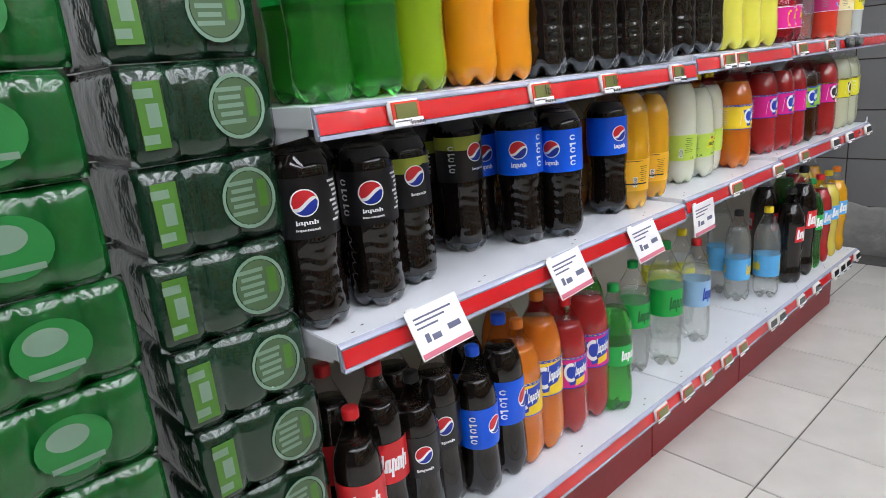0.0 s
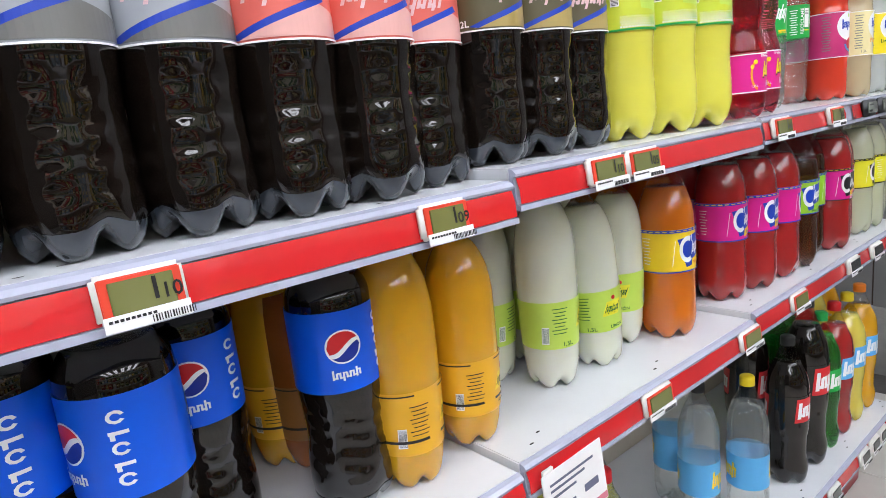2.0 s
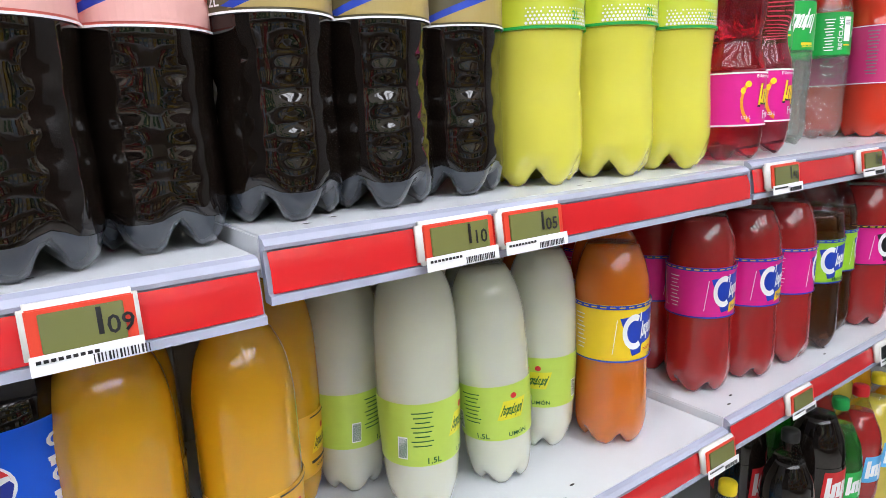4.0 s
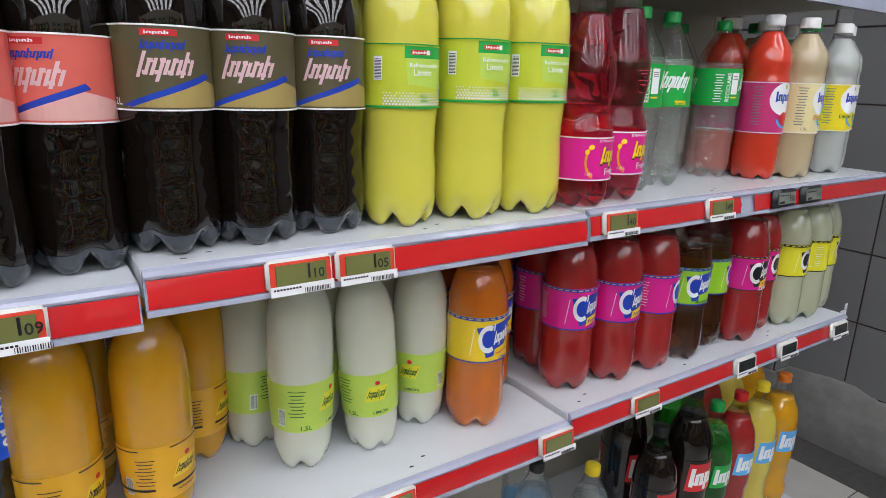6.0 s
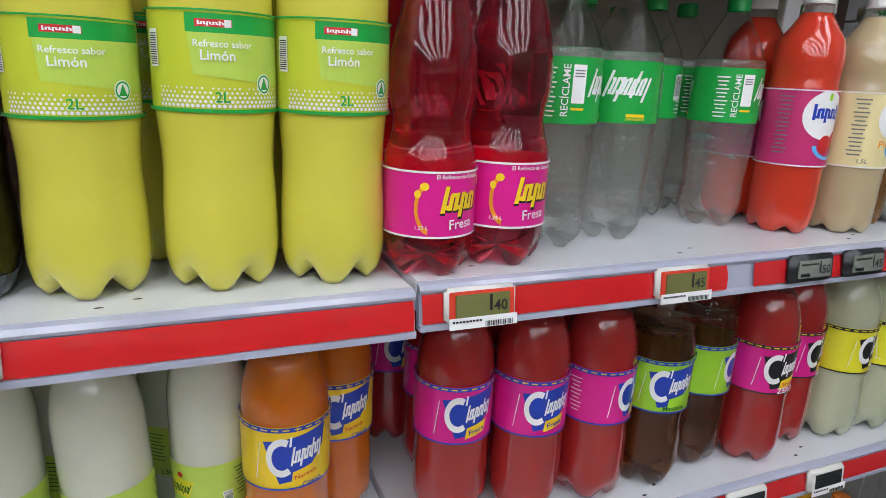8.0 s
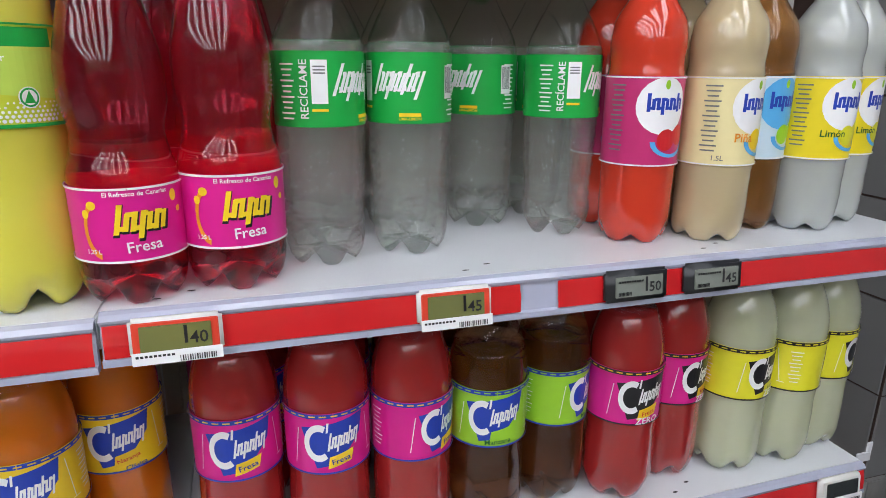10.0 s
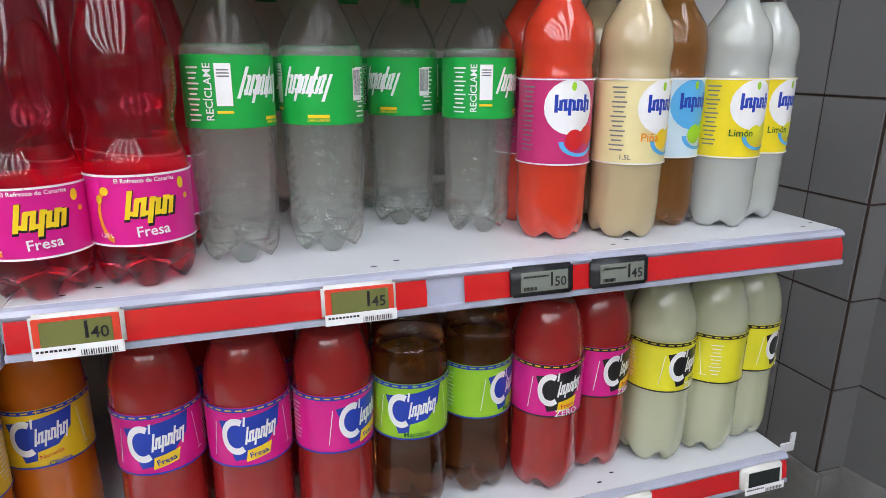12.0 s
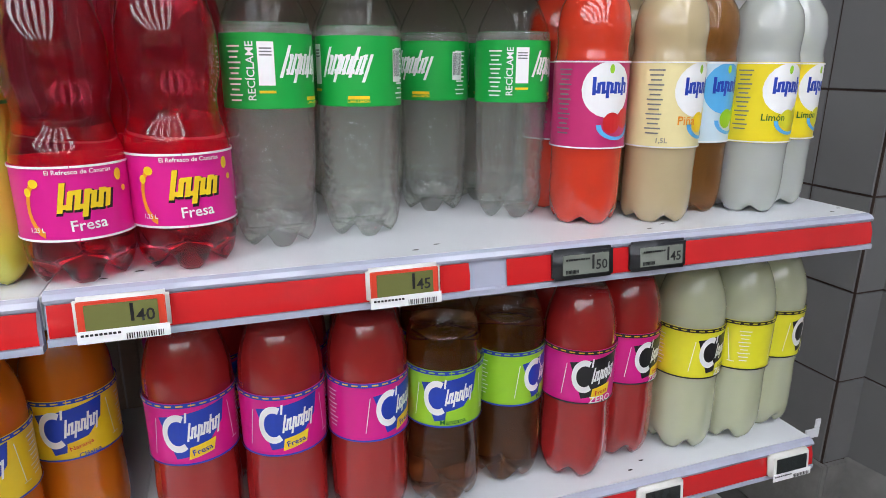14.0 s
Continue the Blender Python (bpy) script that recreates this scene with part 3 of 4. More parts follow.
CL_P = [(0.0, 0.034), (0.012, 0.0432), (0.035, 0.0472), (0.07, 0.0472), (0.1, 0.0463), (0.118, 0.047), (0.195, 0.0474), (0.215, 0.0466), (0.235, 0.0428), (0.255, 0.036), (0.272, 0.0275), (0.286, 0.0185), (0.295, 0.0142), (0.318, 0.0135)]
CL_Z0, CL_Z1 = 0.120, 0.194
CL_C, CL_H = (CL_Z0 + CL_Z1) / 2, CL_Z1 - CL_Z0


def clipper(liquid, field, panel, words, label, fill=0.262, cap="red", tag=I_YEL):
    return bottle("soda_bottle", label, "soda bottles on the middle shelf", CL_P, 0.318, liquid, fill, cap, (CL_Z0, CL_Z1, field), clipper_prints(panel, field, CL_C, CL_H, tag=tag), flute=flutes(0.02, 0.12, 10, 0.02), words=words)


fresa = clipper(D_FRESA, I_PINK, I_BLUE, (("Fresa", 0.0095, 0.006, CL_C - 0.285 * CL_H, I_DBLUE, 11),), "strawberry soda bottle with a pink and blue label, full")
fresa_zero = clipper(D_FRESA, I_PINK, I_BLACK, (("Fresa", 0.0085, 0.006, CL_C - 0.285 * CL_H, I_RED, 11), ("ZERO", 0.0125, 0.006, CL_C - 0.43 * CL_H, I_WHITE, 0)), "sugar-free strawberry soda bottle with a pink and black label")
naranja = clipper(D_NARANJA, I_YEL, I_BLUE, (("Naranja", 0.0075, 0.007, CL_C - 0.285 * CL_H, I_RED, 11), ("Clásica", 0.008, 0.014, CL_C - 0.44 * CL_H, I_BLUE, 4)), "orange soda bottle with a yellow and blue label", cap="orange")
manzana = clipper(D_APPLE2, I_LIME, I_BLUE, (("Manzana", 0.009, 0.002, CL_C - 0.40 * CL_H, I_DGREEN, 2),), "brown apple soda bottle with a lime and blue label", cap="green", tag=I_LIME, fill=0.236)
limon_zero = clipper(D_WHITE2, I_LEMON, I_BLACK, (("ZERO", 0.014, 0.010, CL_C - 0.40 * CL_H, I_WHITE, 0), ("Limón", 0.007, 0.008, CL_C - 0.27 * CL_H, I_DGREEN, 4)), "cloudy lemon soda bottle with a yellow and black label", cap="yellow", fill=0.268, tag=I_LEMON)
place(naranja, ((1.981, 0.772, 6),), MID_M)
place(naranja, ((2.052, 0.845, 8), (1.990, 0.925, 40)), MID_M)
place(fresa, ((2.185, 0.775, 4), (2.284, 0.759, 2), (2.383, 0.754, 38), (2.205, 0.872, 20), (2.304, 0.858, -10), (2.403, 0.853, 60), (2.165, 0.975, 15), (2.264, 0.960, 80)), MID_R)
place(manzana, ((2.479, 0.753, -8), (2.575, 0.772, 42), (2.499, 0.851, 20)), MID_R)
place(fresa_zero, ((2.667, 0.746, 0), (2.755, 0.770, 24), (2.685, 0.850, 10), (2.785, 0.868, 50)), MID_R)
place(limon_zero, ((2.852, 0.754, 20), (2.940, 0.752, 75), (3.016, 0.768, 38), (2.880, 0.850, 0), (2.975, 0.855, 30)), MID_R)

# smooth teardrop bottles
TEAR = [(0.0, 0.030), (0.012, 0.038), (0.04, 0.0425), (0.09, 0.0452), (0.16, 0.0475), (0.225, 0.047), (0.265, 0.0425), (0.298, 0.030), (0.318, 0.0155), (0.332, 0.0138), (0.345, 0.0135)]


def mixer_prints(zc, h, plate, dark):
    out = []
    for c in (0.0, 0.13):
        out.append(("plate", plate, [rect(c + 0.022, zc + 0.05 * h, 0.032, 0.34 * h, 0.35)]))
        out.append(("lettering", dark, wordmark(c + 0.022, zc + 0.05 * h, 0.028, 0.2 * h, 8, 0.4)))
        out.append(("emblem", I_RED, [ellipse(c + 0.024, zc + 0.30 * h, 0.008, 0.008)]))
        out.append(("small_print", dark, [rect(c - 0.03, zc + (0.36 - 0.075 * i) * h, 0.024 - 0.004 * (i % 3), 0.018 * h) for i in range(8)]))
        out.append(("barcode", I_WHITE, [rect(c - 0.052, zc - 0.2 * h, 0.011, 0.36 * h)]))
        out.append(("barcode", dark, [rect(c - 0.056 + 0.0012 * i, zc - 0.2 * h, 0.0006, 0.32 * h) for i in range(8)]))
    return out


tear_lemon = bottle("mixer_bottle", "cloudy lemon mixer bottle with a low pale green label", "mixer bottles", TEAR, 0.345, D_WHITE, 0.3, "yellow", (0.072, 0.15, I_LGREEN), mixer_prints(0.111, 0.078, I_LEMON, I_DGREEN), feet=0.012, words=(("LIMÓN", 0.008, 0.026, 0.08, I_DGREEN, 0), ("1,5L", 0.010, -0.018, 0.079, I_DGREEN, 0)))
tear_orange = bottle("mixer_bottle", "orange mixer bottle with a yellow label and dark stripes", "mixer bottles", TEAR, 0.345, D_ORANGE2, 0.31, "orange", (0.052, 0.138, mat("ink_amber", (0.8, 0.42, 0.02), rough=0.38, coat=0.2)), mixer_prints(0.092, 0.074, I_YEL, I_BLACK) + [("stripe", I_BLACK, [rect(0.13, 0.134, 0.26, 0.002), rect(0.13, 0.072, 0.26, 0.004)])], feet=0.012, words=(("NARANJA", 0.006, 0.02, 0.064, I_BLACK, 0),))
place(tear_lemon, ((1.698, 0.805, 8), (1.806, 0.795, -38, -3.5), (1.904, 0.822, -80), (1.655, 0.895, 50), (1.755, 0.895, 20), (1.870, 0.915, 0)), MID_M, 0.93)
place(tear_orange, ((1.399, 0.781, 22),), MID_L, 0.93)
place(tear_orange, ((1.575, 0.900, 20),), MID_M, 0.93)
place(tear_orange, ((1.425, 0.895, 90), (1.316, 0.955, 0)), MID_L, 0.93)
place(tear_orange, ((1.502, 0.782, 10),), MID_M, 0.93)
brown_tear = bottle("mixer_bottle", "amber mixer bottle standing deep on the shelf", "mixer bottles", TEAR, 0.345, mat("brown_orange_drink", (0.33, 0.1, 0.02), rough=0.1, coat=0.8), 0.27, "orange", (0.052, 0.138, mat("ink_brown", (0.3, 0.13, 0.03), rough=0.4)), [("stripe", I_BLACK, [rect(0.13, 0.134, 0.26, 0.002), rect(0.13, 0.072, 0.26, 0.004)])], feet=0.012)
place(brown_tear, ((1.24, 0.99, 0), (1.25, 1.07, 40), (1.34, 0.92, 10)), MID_L, 0.93)

# dark colas
PEP = [(0.0, 0.035), (0.012, 0.046), (0.035, 0.050), (0.06, 0.050), (0.1, 0.047), (0.14, 0.0495), (0.16, 0.0508), (0.26, 0.0508), (0.275, 0.0495), (0.295, 0.040), (0.312, 0.026), (0.325, 0.0145), (0.338, 0.0135)]
# dark blue-grey glossy skin over the lowest 22 mm of the cola bottles
BLACK_BASE = mat("blue_grey_base", (0.028, 0.034, 0.044), rough=0.15, coat=0.9, vary=0.2, scale=25)


def vertical_mark(c, zc, h, n=5):
    out = []
    step = h / n
    for i in range(n):
        v = zc - h / 2 + step * (i + 0.5)
        out += arc_band(c, v, 0.015, step * 0.86, 0.45, 20, 330, 9) if i % 2 == 0 else [rect(c, v, 0.016, step * 0.24), rect(c - 0.005, v - step * 0.2, 0.004, step * 0.5)]
    return out


def cola_prints(zc, both=True):
    out = []
    for c in (0.0, 0.152):
        out += disc_logo(c, zc + 0.006, 0.041)
        out.append(("lettering", I_WHITE, wordmark(c, zc - 0.027, 0.034, 0.012, 5, 0.0)))
        out.append(("lettering", I_WHITE, vertical_mark(c + 0.05, zc, 0.074)))
    return out


blue_cola = bottle("cola_bottle", "black cola bottle with a bright blue label and round emblem", "cola bottles on the middle shelf", PEP, 0.338, COLA, 0.30, "blue", (0.163, 0.262, I_SKY), cola_prints(0.213), flute=ribs(0.045, 0.15, 5, 0.06), rows=60, base=BLACK_BASE)
zero_prints = disc_logo(0.0, 0.222, 0.045) + disc_logo(0.152, 0.222, 0.045) + [("lettering", I_WHITE, wordmark(0.0, 0.19, 0.036, 0.008, 5, 0.0) + wordmark(0.0, 0.178, 0.038, 0.004, 8, 0.0) + [rect(0.052 + 0.003 * (i % 4), 0.25 - 0.008 * i, 0.02 - 0.002 * (i % 3), 0.004) for i in range(9)] + vertical_mark(-0.05, 0.215, 0.07))]
zero_cola = bottle("cola_bottle", "black sugar-free cola bottle with a black label and round emblem", "cola bottles on the middle shelf", PEP, 0.338, COLA, 0.30, "black", (0.163, 0.262, mat("ink_matt_black", (0.008, 0.008, 0.009), rough=0.3, coat=0.4)), zero_prints, flute=ribs(0.045, 0.15, 5, 0.06), rows=60, base=BLACK_BASE)
lime_cola = bottle("cola_bottle", "black cola bottle with a black label topped by a lime band", "cola bottles on the middle shelf", PEP, 0.338, COLA, 0.30, "green", (0.163, 0.262, MATS["ink_matt_black"]), [("lime_band", ink("lime_band", (0.36, 0.42, 0.05)), [[(-0.15, 0.262), (-0.15, 0.237), (0.0, 0.232), (0.04, 0.248), (0.15, 0.237), (0.15, 0.262)]])] + disc_logo(0.02, 0.226, 0.042) + [("lettering", I_WHITE, vertical_mark(-0.035, 0.214, 0.06) + wordmark(0.025, 0.19, 0.034, 0.006, 5, 0.0))], flute=ribs(0.045, 0.15, 5, 0.06), rows=60, base=BLACK_BASE)
place(zero_cola, ((0.455, 0.785, -30), (0.535, 0.890, -10), (0.577, 0.785, -28), (0.690, 0.925, -40), (0.790, 0.960, -20)), MID_L, 0.96)
place(lime_cola, ((0.898, 0.890, -22), (0.690, 0.825, -35), (0.880, 0.990, 10), (0.690, 1.030, -30)), MID_L, 0.96)
place(blue_cola, ((1.014, 0.819, -52), (1.100, 0.775, -75), (0.985, 0.925, -20), (1.185, 0.860, -20), (1.328, 0.804, -18)), MID_L, 0.96)

# large own-label colas and lemon
BIG = [(0.0, 0.035), (0.01, 0.0435), (0.03, 0.0472), (0.06, 0.0468), (0.1, 0.0448), (0.135, 0.0468), (0.14, 0.0474), (0.225, 0.0474), (0.25, 0.0458), (0.272, 0.040), (0.292, 0.030), (0.31, 0.0195), (0.322, 0.0148), (0.33, 0.0138), (0.345, 0.0135)]


def sale_prints(base, band):
    out = []
    for c in (-0.0, 0.154):
        out.append(("lower_field", band, [[(c - 0.04, 0.150), (c + 0.075, 0.150), (c + 0.075, 0.166), (c + 0.03, 0.178)]]))
        out.append(("ribbon", I_BLUE, [[(c - 0.045, 0.152), (c - 0.035, 0.150), (c + 0.045, 0.178), (c + 0.04, 0.183)]]))
        out.append(("lettering", ink("pink_white", (0.75, 0.5, 0.52)), wordmark(c + 0.0, 0.190, 0.05, 0.024, 5, 0.35)))
        out.append(("lettering", I_BLUE, wordmark(c - 0.002, 0.208, 0.04, 0.009, 8, 0.3)))
        out.append(("brand_plate", I_RED, [rect(c - 0.005, 0.219, 0.032, 0.006)]))
        out.append(("brand_plate", I_WHITE, wordmark(c - 0.007, 0.219, 0.022, 0.0032, 5, 0.0)))
    out.append(("white_edge", I_WHITE, [rect(0.154, 0.1475, 0.308, 0.0016), rect(0.154, 0.2255, 0.308, 0.0016)]))
    return out


BIGFL = lambda a, z: (1 - 0.055 * (smoothstep(0.035, 0.05, z) - smoothstep(0.125, 0.14, z)) * (0.5 + 0.5 * math.cos(8 * a)) ** 2 * (0.6 + 0.4 * math.cos(260 * z)))


def big_cola(field, band, label):
    return bottle("cola_bottle", label, "cola bottles on the upper shelf", BIG, 0.345, COLA, 0.29, "black", (0.147, 0.226, field), sale_prints(field, band), flute=BIGFL, feet=0.02, foot_h=0.04, rows=70, base=BLACK_BASE, words=(("2L", 0.010, -0.05, 0.155, I_WHITE, 0),))


gold_cola = big_cola(ink("dark_gold", (0.10, 0.085, 0.04)), I_GOLD, "black cola bottle with a dark gold label and blue ribbon")
coral_cola = big_cola(I_CORAL, ink("pale_coral", (0.75, 0.4, 0.36)), "black cola bottle with a coral red label")
silver_cola = big_cola(I_SILVER, ink("silver_dark", (0.16, 0.16, 0.15)), "black cola bottle with a silver and blue label")
T1, T2, T3 = 1.178, 1.190, 1.195
place(silver_cola, ((0.997, 0.728, -22), (1.092, 0.728, -25), (1.184, 0.728, -25), (1.0, 0.85, 0), (1.10, 0.85, 30)), T1)
place(coral_cola, ((1.272, 0.720, -25), (1.361, 0.720, -20), (1.448, 0.746, -30), (1.27, 0.85, 0), (1.38, 0.85, 30)), T1)
place(gold_cola, ((1.537, 0.734, -6), (1.625, 0.733, -18), (1.716, 0.746, -16), (1.56, 0.84, 0), (1.67, 0.84, 30)), T2)

lemon_prints = []
for c in (0.0, 0.154):
    lemon_prints.append(("green_field", I_LGREEN, [[(c - 0.010, 0.168), (c + 0.07, 0.160), (c + 0.07, 0.209), (c - 0.014, 0.209)]]))
    lemon_prints.append(("green_band", I_GREEN, [rect(c + 0.028, 0.203, 0.084, 0.013)]))
    lemon_prints.append(("brand_plate", I_RED, [rect(c + 0.006, 0.203, 0.026, 0.0052)]))
    lemon_prints.append(("brand_plate", I_WHITE, wordmark(c + 0.004, 0.203, 0.019, 0.003, 5, 0.0) + [rect(c + 0.016, 0.203, 0.005, 0.005)]))
    lemon_prints.append(("dots", I_WHITE, [ellipse(c - 0.038 + 0.0038 * i + 0.0019 * (j % 2), 0.146 + 0.0031 * j, 0.0030 - 0.00035 * j, 0.0028 - 0.0003 * j, 7) for i in range(28) for j in range(5) if (i + j) % 7 or j < 3]))
    lemon_prints.append(("seal", I_WHITE, [ellipse(c + 0.045, 0.162, 0.015, 0.015)]))
    lemon_prints.append(("seal", I_GREEN, arc_band(c + 0.045, 0.162, 0.0135, 0.0135, 0.2, 0, 360, 16) + [[(c + 0.041, 0.158), (c + 0.049, 0.158), (c + 0.045, 0.167)]]))
    lemon_prints.append(("barcode", I_WHITE, [rect(c - 0.045, 0.185, 0.011, 0.026)]))
    lemon_prints.append(("barcode", I_BLACK, [rect(c - 0.045, 0.174 + 0.0016 * i, 0.009, 0.0008) for i in range(14)]))
lemon_prints.append(("lower_edge", I_GREEN, [rect(0.154, 0.1425, 0.308, 0.0026)]))
lemon_prints.append(("upper_edge", I_GREEN, [rect(0.154, 0.2115, 0.308, 0.0014)]))
lemon = bottle("lemonade_bottle", "yellow lemonade bottle with a lime green label", "lemonade bottles on the upper shelf", BIG, 0.345, D_LEMON, 0.292, "green", (0.141, 0.212, ink("lime_yellow", (0.55, 0.62, 0.04))), lemon_prints, feet=0.016, words=(("Refresco sabor", 0.0068, 0.012, 0.189, I_WHITE, 0), ("Limón", 0.0098, 0.008, 0.181, I_WHITE, 0), ("2L", 0.0105, 0.010, 0.152, I_GREEN, 0)))
place(lemon, ((1.815, 0.738, -6), (1.923, 0.734, -10), (2.024, 0.728, -12), (1.86, 0.84, 10), (1.97, 0.84, 40)), T2, 1.05)

plain_orange = bottle("orangeade_bottle", "plain orange soda bottle with a pale label near its shoulder", "orangeade bottles", BIG, 0.345, D_ORANGE, 0.292, "orange", (0.147, 0.212, I_ORANGE), [("white_edge", I_WHITE, [rect(0.154, 0.15, 0.308, 0.003)]), ("pale_field", I_PALE, [rect(0.0, 0.19, 0.09, 0.025)])], feet=0.016)
place(plain_orange, ((0.815, 0.748, 0), (0.910, 0.745, 10), (0.76, 0.845, 0), (0.87, 0.845, 30)), T1)
green_big = bottle("green_soda_bottle", "translucent green soda bottle, full", "green soda bottles", BIG, 0.345, D_GREEN, 0.292, "green", (0.15, 0.22, I_GREEN), [("emblem", I_WHITE, [ellipse(0.0, 0.185, 0.03, 0.03)])], feet=0.018)
place(green_big, ((0.50, 0.755, 0), (0.595, 0.75, 20), (0.52, 0.86, 0)), T1)
ygreen_big = bottle("green_soda_bottle", "yellow-green soda bottle, full", "green soda bottles", BIG, 0.345, D_YGREEN, 0.292, "green", (0.15, 0.22, I_LIME), [("emblem", I_WHITE, [ellipse(0.0, 0.185, 0.03, 0.03)])], feet=0.018)
place(ygreen_big, ((0.692, 0.75, 0), (0.66, 0.86, 0)), T1)

# pinched red bottles
NIK = [(0.0, 0.034), (0.012, 0.0415), (0.03, 0.0437), (0.103, 0.0437), (0.122, 0.0385), (0.138, 0.0362), (0.165, 0.041), (0.184, 0.0408), (0.225, 0.033), (0.262, 0.0225), (0.292, 0.0155), (0.318, 0.0138)]
nik_prints = []
for c in (0.0, 0.137):
    nik_prints.append(("swirl", I_ORANGE, arc_band(c - 0.022, 0.066, 0.03, 0.05, 0.22, 120, 260, 8)))
    nik_prints.append(("lettering", I_BLACK, wordmark(c + 0.009, 0.0725, 0.042, 0.0265, 4, 0.2, 0.1)))
    nik_prints.append(("lettering", I_YEL, wordmark(c + 0.008, 0.0735, 0.040, 0.024, 4, 0.2, 0.2)))
    nik_prints.append(("fruit", I_YEL, [ellipse(c - 0.028, 0.085, 0.008, 0.007), ellipse(c - 0.034, 0.078, 0.006, 0.007), ellipse(c + 0.037, 0.088, 0.007, 0.010), ellipse(c + 0.042, 0.076, 0.005, 0.005)]))
nik_prints.append(("white_edge", I_WHITE, [rect(0.137, 0.0395, 0.274, 0.0018), rect(0.137, 0.0975, 0.274, 0.0018)]))
nik = bottle("red_soda_bottle", "clear red strawberry soda bottle with a magenta label and yellow cap", "red soda bottles", NIK, 0.318, D_NIK, 0.262, "yellow", (0.038, 0.0985, I_PINK), nik_prints, feet=0.016, words=(("Fresa", 0.0125, 0.008, 0.051, I_WHITE, 3), ("El Refresco de Canarias", 0.005, 0.006, 0.0935, I_WHITE, 0), ("1,25 L", 0.005, -0.03, 0.048, I_WHITE, 0)))
place(nik, ((2.115, 0.708, 10), (2.203, 0.722, 6), (2.13, 0.81, 30), (2.215, 0.83, -20), (2.14, 0.91, 0)), T3, 1.05)

# clear lemon-lime
SPR = [(0.0, 0.032), (0.01, 0.039), (0.03, 0.0425), (0.06, 0.0415), (0.085, 0.0435), (0.128, 0.0445), (0.212, 0.0445), (0.222, 0.0435), (0.245, 0.034), (0.268, 0.0215), (0.284, 0.0142), (0.302, 0.0136)]
spr_prints = []
for c in (0.02, 0.155):
    spr_prints.append(("lettering", I_WHITE, wordmark(c + 0.012, 0.186, 0.048, 0.03, 6, 0.35, 0.18)))
    spr_prints.append(("white_plate", I_WHITE, [rect(c - 0.028, 0.184, 0.015, 0.04)]))
    spr_prints.append(("plate_print", ink("grey", (0.2, 0.2, 0.2)), [rect(c - 0.028, 0.198 - 0.003 * i, 0.011, 0.0014) for i in range(3)]))
    spr_prints.append(("small_print", I_WHITE, [rect(c - 0.06, 0.20 - 0.005 * i, 0.016 - 0.003 * (i % 3), 0.0016) for i in range(11)]))
    spr_prints.append(("yellow_print", I_YEL, [rect(c + 0.024, 0.151, 0.022, 0.0035), rect(c - 0.028, 0.158, 0.015, 0.0025)]))
spr_prints.append(("barcode", I_WHITE, [rect(0.09, 0.183, 0.014, 0.033)]))
spr_prints.append(("barcode", I_BLACK, [rect(0.0845 + 0.0013 * i, 0.185, 0.0006, 0.026) for i in range(9)]))
spr = bottle("clear_soda_bottle", "clear lemon-lime soda bottle with a green label", "clear soda bottles", SPR, 0.302, D_CLEAR, 0.222, "green", (0.142, 0.212, I_GREEN), spr_prints, feet=0.014, flute=ribs(0.03, 0.138, 9, 0.055), rows=90, words=(("RECÍCLAME", 0.0105, -0.022, 0.177, I_WHITE, 90), ("LIMA-LIMÓN", 0.004, 0.044, 0.147, I_YEL, 0)))
place(spr, ((2.293, 0.768, 4), (2.390, 0.783, -70), (2.507, 0.878, -95), (2.587, 0.812, 0), (2.30, 0.88, 60), (2.40, 0.89, 10), (2.60, 0.92, 30), (2.35, 1.00, 0), (2.46, 0.99, 40), (2.56, 1.03, 90)), T3)

# fruit drinks with white caps
ENJ = [(0.0, 0.036), (0.008, 0.0405), (0.03, 0.0425), (0.08, 0.0425), (0.092, 0.0432), (0.19, 0.0432), (0.2, 0.0415), (0.225, 0.0425), (0.245, 0.0405), (0.268, 0.0285), (0.284, 0.019), (0.296, 0.0178), (0.315, 0.0175)]


def fruit_prints(field, cloud, fruit):
    out = []
    for c in (-0.004, 0.132):
        out.append(("cloud", cloud, [ellipse(c, 0.158, 0.062, 0.062)]))
        out.append(("lettering", I_BLUE, wordmark(c + 0.003, 0.162, 0.046, 0.02, 5, 0.0, 0.15)))
        out.append(("leaf", I_LIME, [ellipse(c + 0.002, 0.181, 0.006, 0.010)]))
        out.append(("splash", I_AQUA, arc_band(c + 0.014, 0.119, 0.054, 0.036, 0.22, 180, 355, 10)))
        out.append(("fruit", fruit, [ellipse(c + 0.006, 0.121, 0.023, 0.024), ellipse(c + 0.025, 0.126, 0.022, 0.023)]))
        out.append(("small_print", ink("grey", (0.2, 0.2, 0.2)), [rect(c - 0.052, 0.18 - 0.0055 * i, 0.018 - 0.003 * (i % 3), 0.0017) for i in range(14)]))
    out.append(("edge", I_WHITE, [rect(0.136, 0.0925, 0.272, 0.0016), rect(0.136, 0.1885, 0.272, 0.0016)]))
    return out


def fruit_drink(liquid, field, cloud, fruit, label, words, cap="white"):
    return bottle("fruit_drink_bottle", label, "fruit drink bottles", ENJ, 0.315, liquid, 0.284, cap, (0.091, 0.19, field), fruit_prints(field, cloud, fruit), feet=0.008, foot_h=0.028, words=words, cap_r=0.0185, cap_h=0.02, flute=lambda a, z: 1 - 0.012 * (0.5 + 0.5 * math.cos(2 * math.pi * z / 0.03)) * (1 if z < 0.085 or z > 0.2 else 0))


